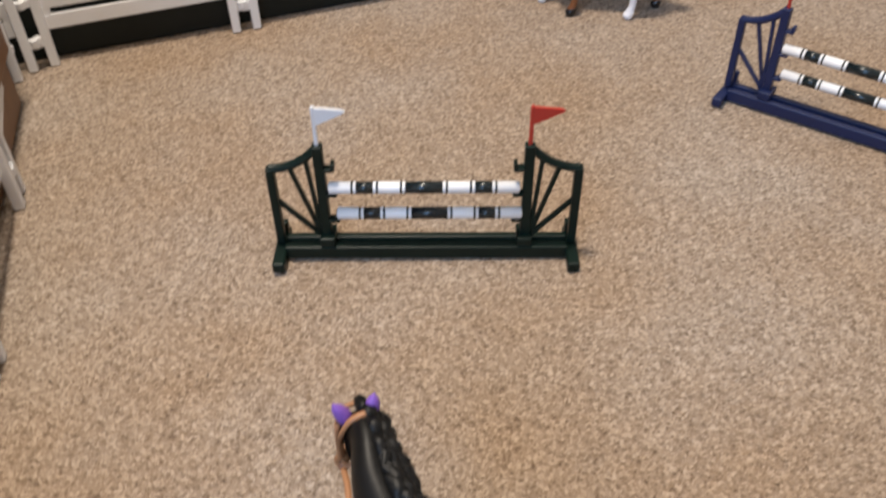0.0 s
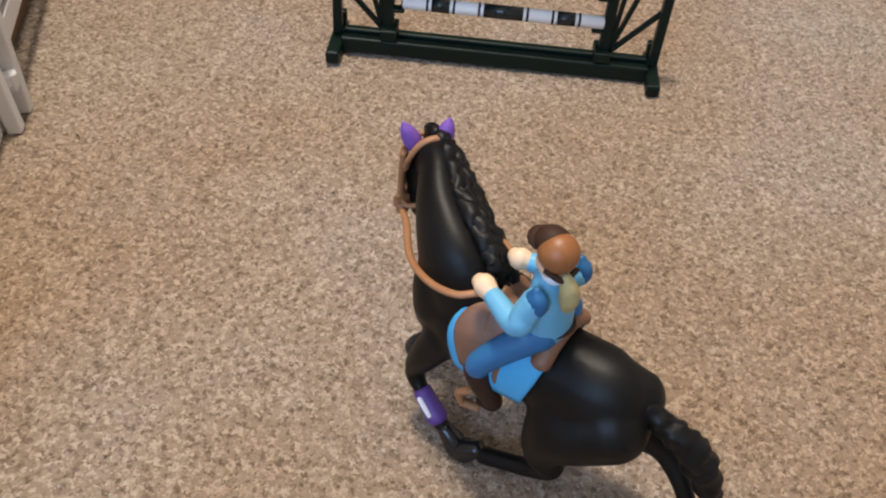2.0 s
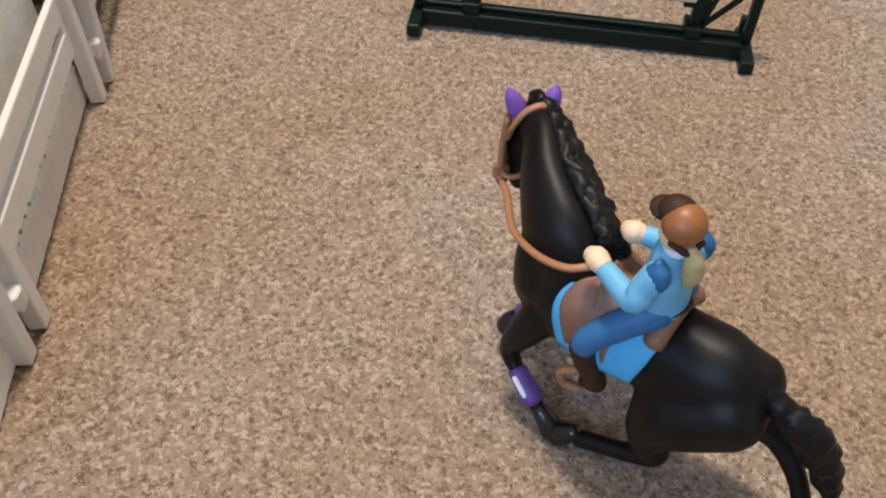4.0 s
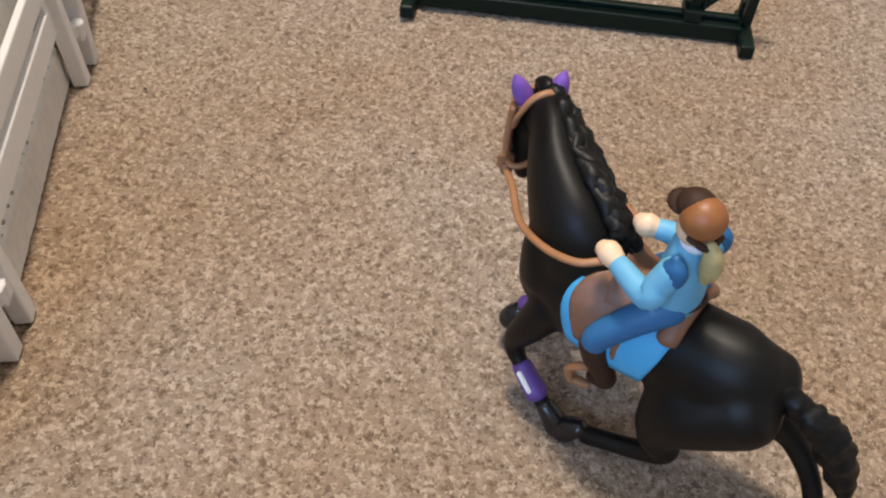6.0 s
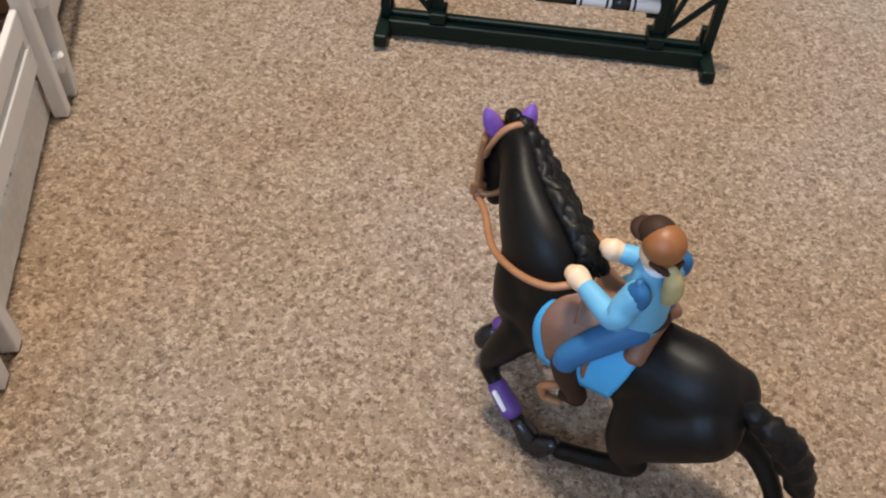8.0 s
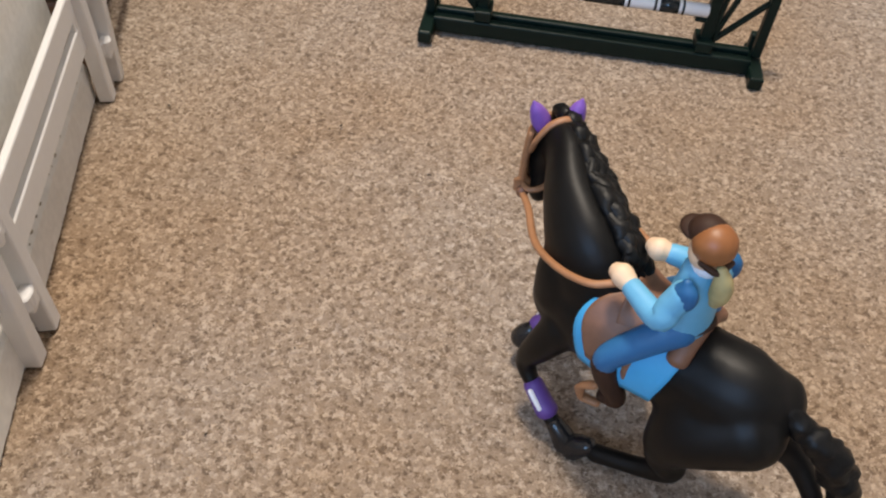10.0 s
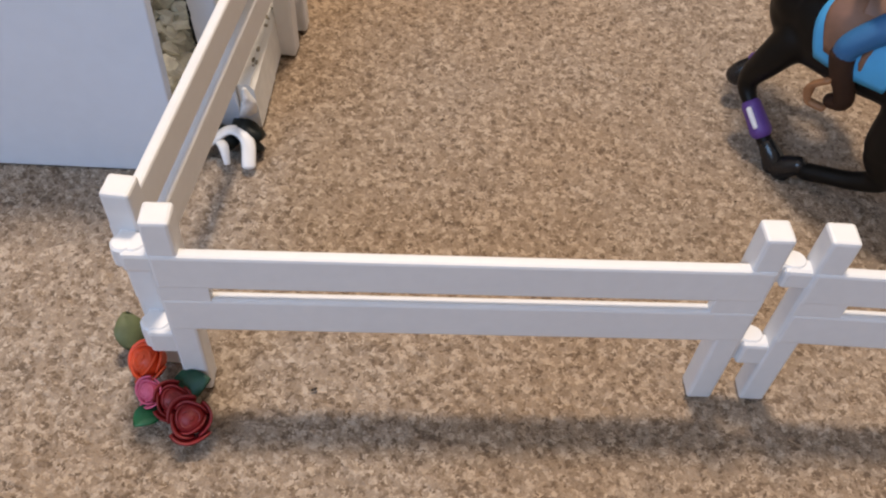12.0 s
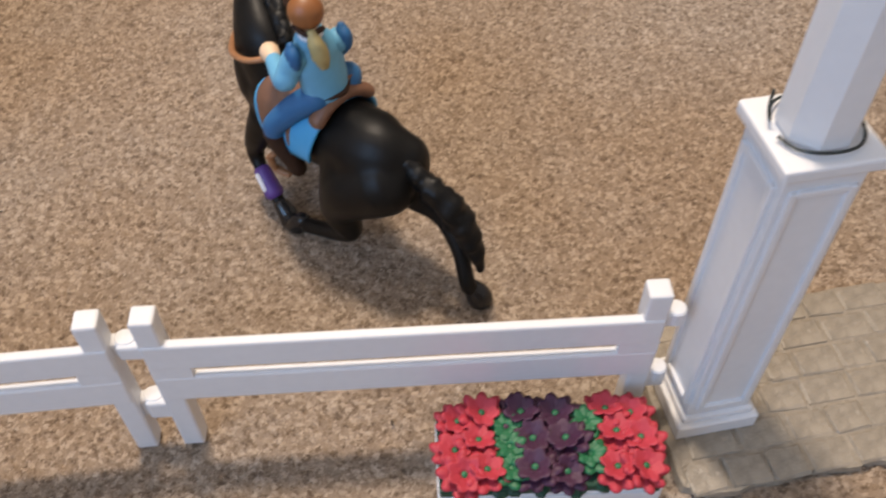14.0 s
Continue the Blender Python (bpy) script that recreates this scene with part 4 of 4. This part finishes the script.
def paved_base():
    ob = thing("paved_base", pose(0.2370, 0.1630, 0, 0, 0, 23), "grey stone-paved plastic base plate", "toy paving")
    rng = random.Random(21)
    bm = bmesh.new()
    rim = []
    for k in range(64):
        w = 2 * math.pi * k / 64
        c, s = math.cos(w), math.sin(w)
        g = 1 / max(abs(c) / 0.060, abs(s) / 0.0350)
        rim.append((c * g + rng.uniform(-0.0012, 0.0012), s * g + rng.uniform(-0.0012, 0.0012)))
    lo, hi = [bm.verts.new((x, y, 0.0002)) for x, y in rim], [bm.verts.new((x * 0.985, y * 0.985, 0.0027)) for x, y in rim]
    bm.faces.new(lo), bm.faces.new(hi)
    for k in range(64):
        bm.faces.new((lo[k], lo[(k + 1) % 64], hi[(k + 1) % 64], hi[k]))
    part("bed", bm, PAVER, ob, "mortar bed")
    shapes = []
    for w in (0.0150, 0.0120, 0.0185, 0.0165, 0.0135):
        b2 = block(bmesh.new(), (w - 0.0009, 0.0107, 0.0026), (0, 0, 0), 0.0009)
        for v in b2.verts:
            v.co += Vector((rng.uniform(-1, 1), rng.uniform(-1, 1), rng.uniform(-0.4, 0.4))) * 0.00055
        shapes.append((w, finish(b2, PAVER, "paver", False)))
    for j in range(6):
        x = -0.058 + rng.uniform(0, 0.006)
        while x < 0.046:
            w, me = shapes[rng.randrange(5)]
            if x + w > 0.059:
                break
            o = new("paver", me)
            o.parent = ob
            o.location = (x + w / 2, -0.0290 + j * 0.0116, 0.0020 + rng.uniform(-0.0003, 0.0003))
            x += w


paved_base()


# ---- flower planter ----
def planter():
    ob = thing("flower_planter", pose(0.1485, 0.1055, 0, 0, 0, 14.5), "white toy planter full of red and plum flowers", "planter")
    part("trough", block(bmesh.new(), (0.0690, 0.0265, 0.0205), (0, 0, 0.0098), 0.0010), WHITE, ob)
    bm = bmesh.new()
    for y in (-0.0132, 0.0132):
        bar(bm, (-0.031, y, 0.0175), (0.031, y, 0.0175), 0.0016, 0.0022, 0.0004)
        bar(bm, (-0.031, y, 0.0025), (0.031, y, 0.0025), 0.0016, 0.0022, 0.0004)
    part("moulding", bm, WHITE, ob)
    rng = random.Random(4)
    moss = bmesh.new()
    block(moss, (0.0680, 0.0272, 0.0040), (0, 0, 0.0222), 0.0010)
    for k in range(90):
        blob(moss, (rng.uniform(-0.032, 0.032), rng.choice((-1, 1, 0)) * 0.0115 + rng.uniform(-0.002, 0.002), 0.0228 + rng.uniform(-0.002, 0.001)), (rng.uniform(0.0015, 0.0032), rng.uniform(0.0015, 0.003), 0.0016), 0, None, 7, 0.3)
    part("foliage", moss, DARKLEAF, ob, "deep green moulded foliage")

    def frill(bm, radius, lobes, z, cup, phase):
        """One ruffled, scalloped whorl of petals with a hole at its middle and a little thickness."""
        n, rows = lobes * 8, (0.20, 0.42, 0.66, 0.86, 1.0)
        grid = {}
        for side in (0, 1):
            for i, k in enumerate(rows):
                for j in range(n):
                    w = math.tau * j / n
                    ruffle = math.cos(lobes * w + 2 * phase)
                    r = radius * k * (1 + 0.30 * k * (abs(math.cos(lobes / 2 * w + phase)) - 0.62) + 0.06 * k * math.cos(3 * w + phase))
                    h = z + cup * k * k + radius * (0.06 * k * ruffle + 0.07 * math.cos(2 * w + phase) * k) - (0.0005 if side else 0)
                    if k == 1.0:
                        h -= radius * 0.10
                    grid[side, i, j] = bm.verts.new((r * math.cos(w), r * math.sin(w), h))
        for j in range(n):
            q = (j + 1) % n
            for i in range(len(rows) - 1):
                bm.faces.new((grid[0, i, j], grid[0, i + 1, j], grid[0, i + 1, q], grid[0, i, q]))
                bm.faces.new((grid[1, i, j], grid[1, i, q], grid[1, i + 1, q], grid[1, i + 1, j]))
            last = len(rows) - 1
            bm.faces.new((grid[0, last, j], grid[1, last, j], grid[1, last, q], grid[0, last, q]))
            bm.faces.new((grid[0, 0, j], grid[0, 0, q], grid[1, 0, q], grid[1, 0, j]))

    def flower_mesh(mat, seed):
        bm = bmesh.new()
        frill(bm, 0.0066, 9, 0.0, 0.0010, seed)
        frill(bm, 0.0046, 7, 0.0012, 0.0022, seed * 1.7)
        for f in bm.faces:
            f.material_index = 0
        blob(bm, (0, 0, 0.0006), (0.0014, 0.0014, 0.0010), 1, None, 8, 0.4)
        return finish(bm, [mat, LEAF], "flower")

    red, plum = [flower_mesh(PETALRED, k) for k in (0.3, 1.4, 2.6)], [flower_mesh(PETALPURPLE, k) for k in (0.9, 2.2)]
    spots = [(-0.0275, 0.0085, 0), (-0.0200, 0.0105, 0), (-0.0285, -0.0010, 0), (-0.0215, 0.0010, 0), (-0.0265, -0.0095, 0), (-0.0195, -0.0085, 0),
             (-0.0075, 0.0105, 1), (0.0035, 0.0100, 1), (-0.0045, 0.0015, 1), (0.0055, 0.0005, 1), (-0.0050, -0.0085, 1), (0.0045, -0.0095, 1),
             (0.0195, 0.0108, 0), (0.0270, 0.0090, 0), (0.0215, 0.0025, 0), (0.0285, 0.0000, 0), (0.0200, -0.0090, 0), (0.0280, -0.0095, 0)]
    for x, y, kind in spots:
        o = new("flower", rng.choice(plum if kind else red))
        o.parent = ob
        o.matrix_basis = pose(x, y, 0.0262 + rng.uniform(-0.0008, 0.0012), rng.uniform(-16, 16), rng.uniform(-12, 12), rng.uniform(0, 60)) @ Matrix.Scale(rng.uniform(1.02, 1.16), 4)
        tagged(o, "plum flower" if kind else "coral red flower")
    for x, y in ((-0.0125, 0.0065), (-0.0118, -0.0010), (-0.0120, -0.0075), (0.0125, 0.0060), (0.0122, -0.0050)):
        bm = bmesh.new()
        for k in range(2):
            piece = bmesh.new()
            frill(piece, 0.0058 - 0.0014 * k, 7, 0.0268 + 0.0012 * k, 0.0008, rng.uniform(0, 6))
            blob(piece, (0, 0, 0.0270), (0.0018, 0.0018, 0.0008), 0, None, 8, 0.3)
            bmesh.ops.translate(piece, verts=piece.verts, vec=(0, rng.uniform(-0.001, 0.001), 0))
            spare = bpy.data.meshes.new("leaf")
            piece.to_mesh(spare)
            piece.free()
            bm.from_mesh(spare)
            bpy.data.meshes.remove(spare)
        o = part("leaf", bm, LEAF, ob, "bright green leaves", True)
        o.location = (x, y, 0)


planter()


# ---- clay roses at the corner post ----
def clay_rose(at, r, mat, word, tilt):
    ob = thing("clay_rose", Matrix.Translation(at) @ Euler([radians(a) for a in tilt]).to_matrix().to_4x4(), word + " clay rose lying at the fence corner", "clay rose", "clay roses")
    part("heart", blob(bmesh.new(), (0, 0, 0), (r * 0.62, r * 0.62, r * 0.55), 0, None, 14), mat, ob, "", True)
    rng = random.Random(int(r * 1e5))
    for k in range(11):
        ring = k / 11
        rad, w0 = r * (0.14 + 0.80 * ring), k * 2.4
        bm = bmesh.new()
        inner, outer = [], []
        for i in range(13):
            w = w0 + (i / 12 - 0.5) * (2.9 - 1.1 * ring)
            edge = math.sin(math.pi * i / 12) ** 0.5
            rows_i, rows_o = [], []
            for j in range(5):
                h = j / 4
                flare = rad * (0.72 + 0.28 * h) + r * 0.10 * h * ring + r * 0.04 * math.sin(3 * w)
                z = r * (-0.35 + (0.95 - 0.42 * ring) * h * (0.72 + 0.28 * edge))
                rows_i.append(bm.verts.new((flare * math.cos(w), flare * math.sin(w), z)))
                rows_o.append(bm.verts.new(((flare + r * 0.075) * math.cos(w), (flare + r * 0.075) * math.sin(w), z - r * 0.03)))
            inner.append(rows_i), outer.append(rows_o)
        for i in range(12):
            for j in range(4):
                bm.faces.new((inner[i][j], inner[i + 1][j], inner[i + 1][j + 1], inner[i][j + 1]))
                bm.faces.new((outer[i][j], outer[i][j + 1], outer[i + 1][j + 1], outer[i + 1][j]))
            bm.faces.new((inner[i][4], inner[i + 1][4], outer[i + 1][4], outer[i][4]))
            bm.faces.new((inner[i][0], outer[i][0], outer[i + 1][0], inner[i + 1][0]))
        for i in (0, 12):
            for j in range(4):
                bm.faces.new((inner[i][j], inner[i][j + 1], outer[i][j + 1], outer[i][j]))
        part("petal", bm, mat, ob, "", True)


clay_rose((-0.1345, 0.0452, 0.0085), 0.0068, ROSEORANGE, "orange-red", (28, -22, 0))
clay_rose((-0.1300, 0.0375, 0.0070), 0.0046, ROSEPINK, "small pink", (35, -10, 0))
clay_rose((-0.1232, 0.0372, 0.0065), 0.0058, ROSEDARK, "dark red", (20, 25, 0))
clay_rose((-0.1155, 0.0332, 0.0075), 0.0068, ROSEDARK, "large dark red", (25, 10, 0))


def clay_leaf(at, turn, size, mat, word):
    bm = bmesh.new()
    vs = {}
    for s in (0, 1):
        for i in range(9):
            x = i / 8
            w = 0.38 * math.sin(math.pi * min(x * 0.92 + 0.06, 1)) ** 0.8
            for j in (-1, 0, 1):
                vs[s, i, j] = bm.verts.new((size * (x - 0.3), size * w * j, size * (0.10 * abs(j) + 0.16 * math.sin(x * 2.4)) - s * 0.0009))
    for i in range(8):
        for j in (-1, 0):
            bm.faces.new((vs[0, i, j], vs[0, i + 1, j], vs[0, i + 1, j + 1], vs[0, i, j + 1]))
            bm.faces.new((vs[1, i, j], vs[1, i, j + 1], vs[1, i + 1, j + 1], vs[1, i + 1, j]))
        for j in (-1, 1):
            bm.faces.new((vs[0, i, j], vs[0, i + 1, j], vs[1, i + 1, j], vs[1, i, j]))
    for i in (0, 8):
        for j in (-1, 0):
            bm.faces.new((vs[0, i, j], vs[0, i, j + 1], vs[1, i, j + 1], vs[1, i, j]))
    ob = new("clay_leaf", finish(bm, mat, "clay_leaf"))
    ob.matrix_world = Matrix.Translation(at) @ Euler([radians(a) for a in turn]).to_matrix().to_4x4()
    tagged(ob, word + " clay leaf tucked under the roses", "clay leaf", "clay leaves")


clay_leaf((-0.1440, 0.0512, 0.0060), (10, -30, 130), 0.0115, OLIVE, "olive green")
clay_leaf((-0.1275, 0.0330, 0.0030), (0, -10, -110), 0.0090, LEAF, "bright green")
clay_leaf((-0.1225, 0.0420, 0.0050), (20, -20, 30), 0.0120, DARKLEAF, "dark green")


# ---- lint on the carpet ----
def lint(at, r, turn):
    bm = bmesh.new()
    loft(bm, [(-r, 0, 0.0006, r * 0.35), (0, r * 0.2, 0.0009, r * 0.5), (r, 0, 0.0006, r * 0.3)], 0, 8, 3, lump=0.3)
    ob = new("lint", finish(bm, SPECK, "lint"))
    ob.matrix_world = Matrix.Translation((*at, 0)) @ Matrix.Rotation(turn, 4, "Z")
    tagged(ob, "dark speck of lint on the carpet", "lint", "specks of lint")


for k, p in enumerate(((-0.037, 0.327), (-0.084, 0.353), (-0.168, 0.350), (-0.090, 0.056), (0.095, 0.116))):
    lint(p, 0.0008, k * 1.3)
fluff = random.Random(31)
for k in range(26):
    lint((fluff.uniform(-0.13, 0.30), fluff.uniform(0.17, 0.62)), fluff.uniform(0.0003, 0.0006), fluff.uniform(0, 3))
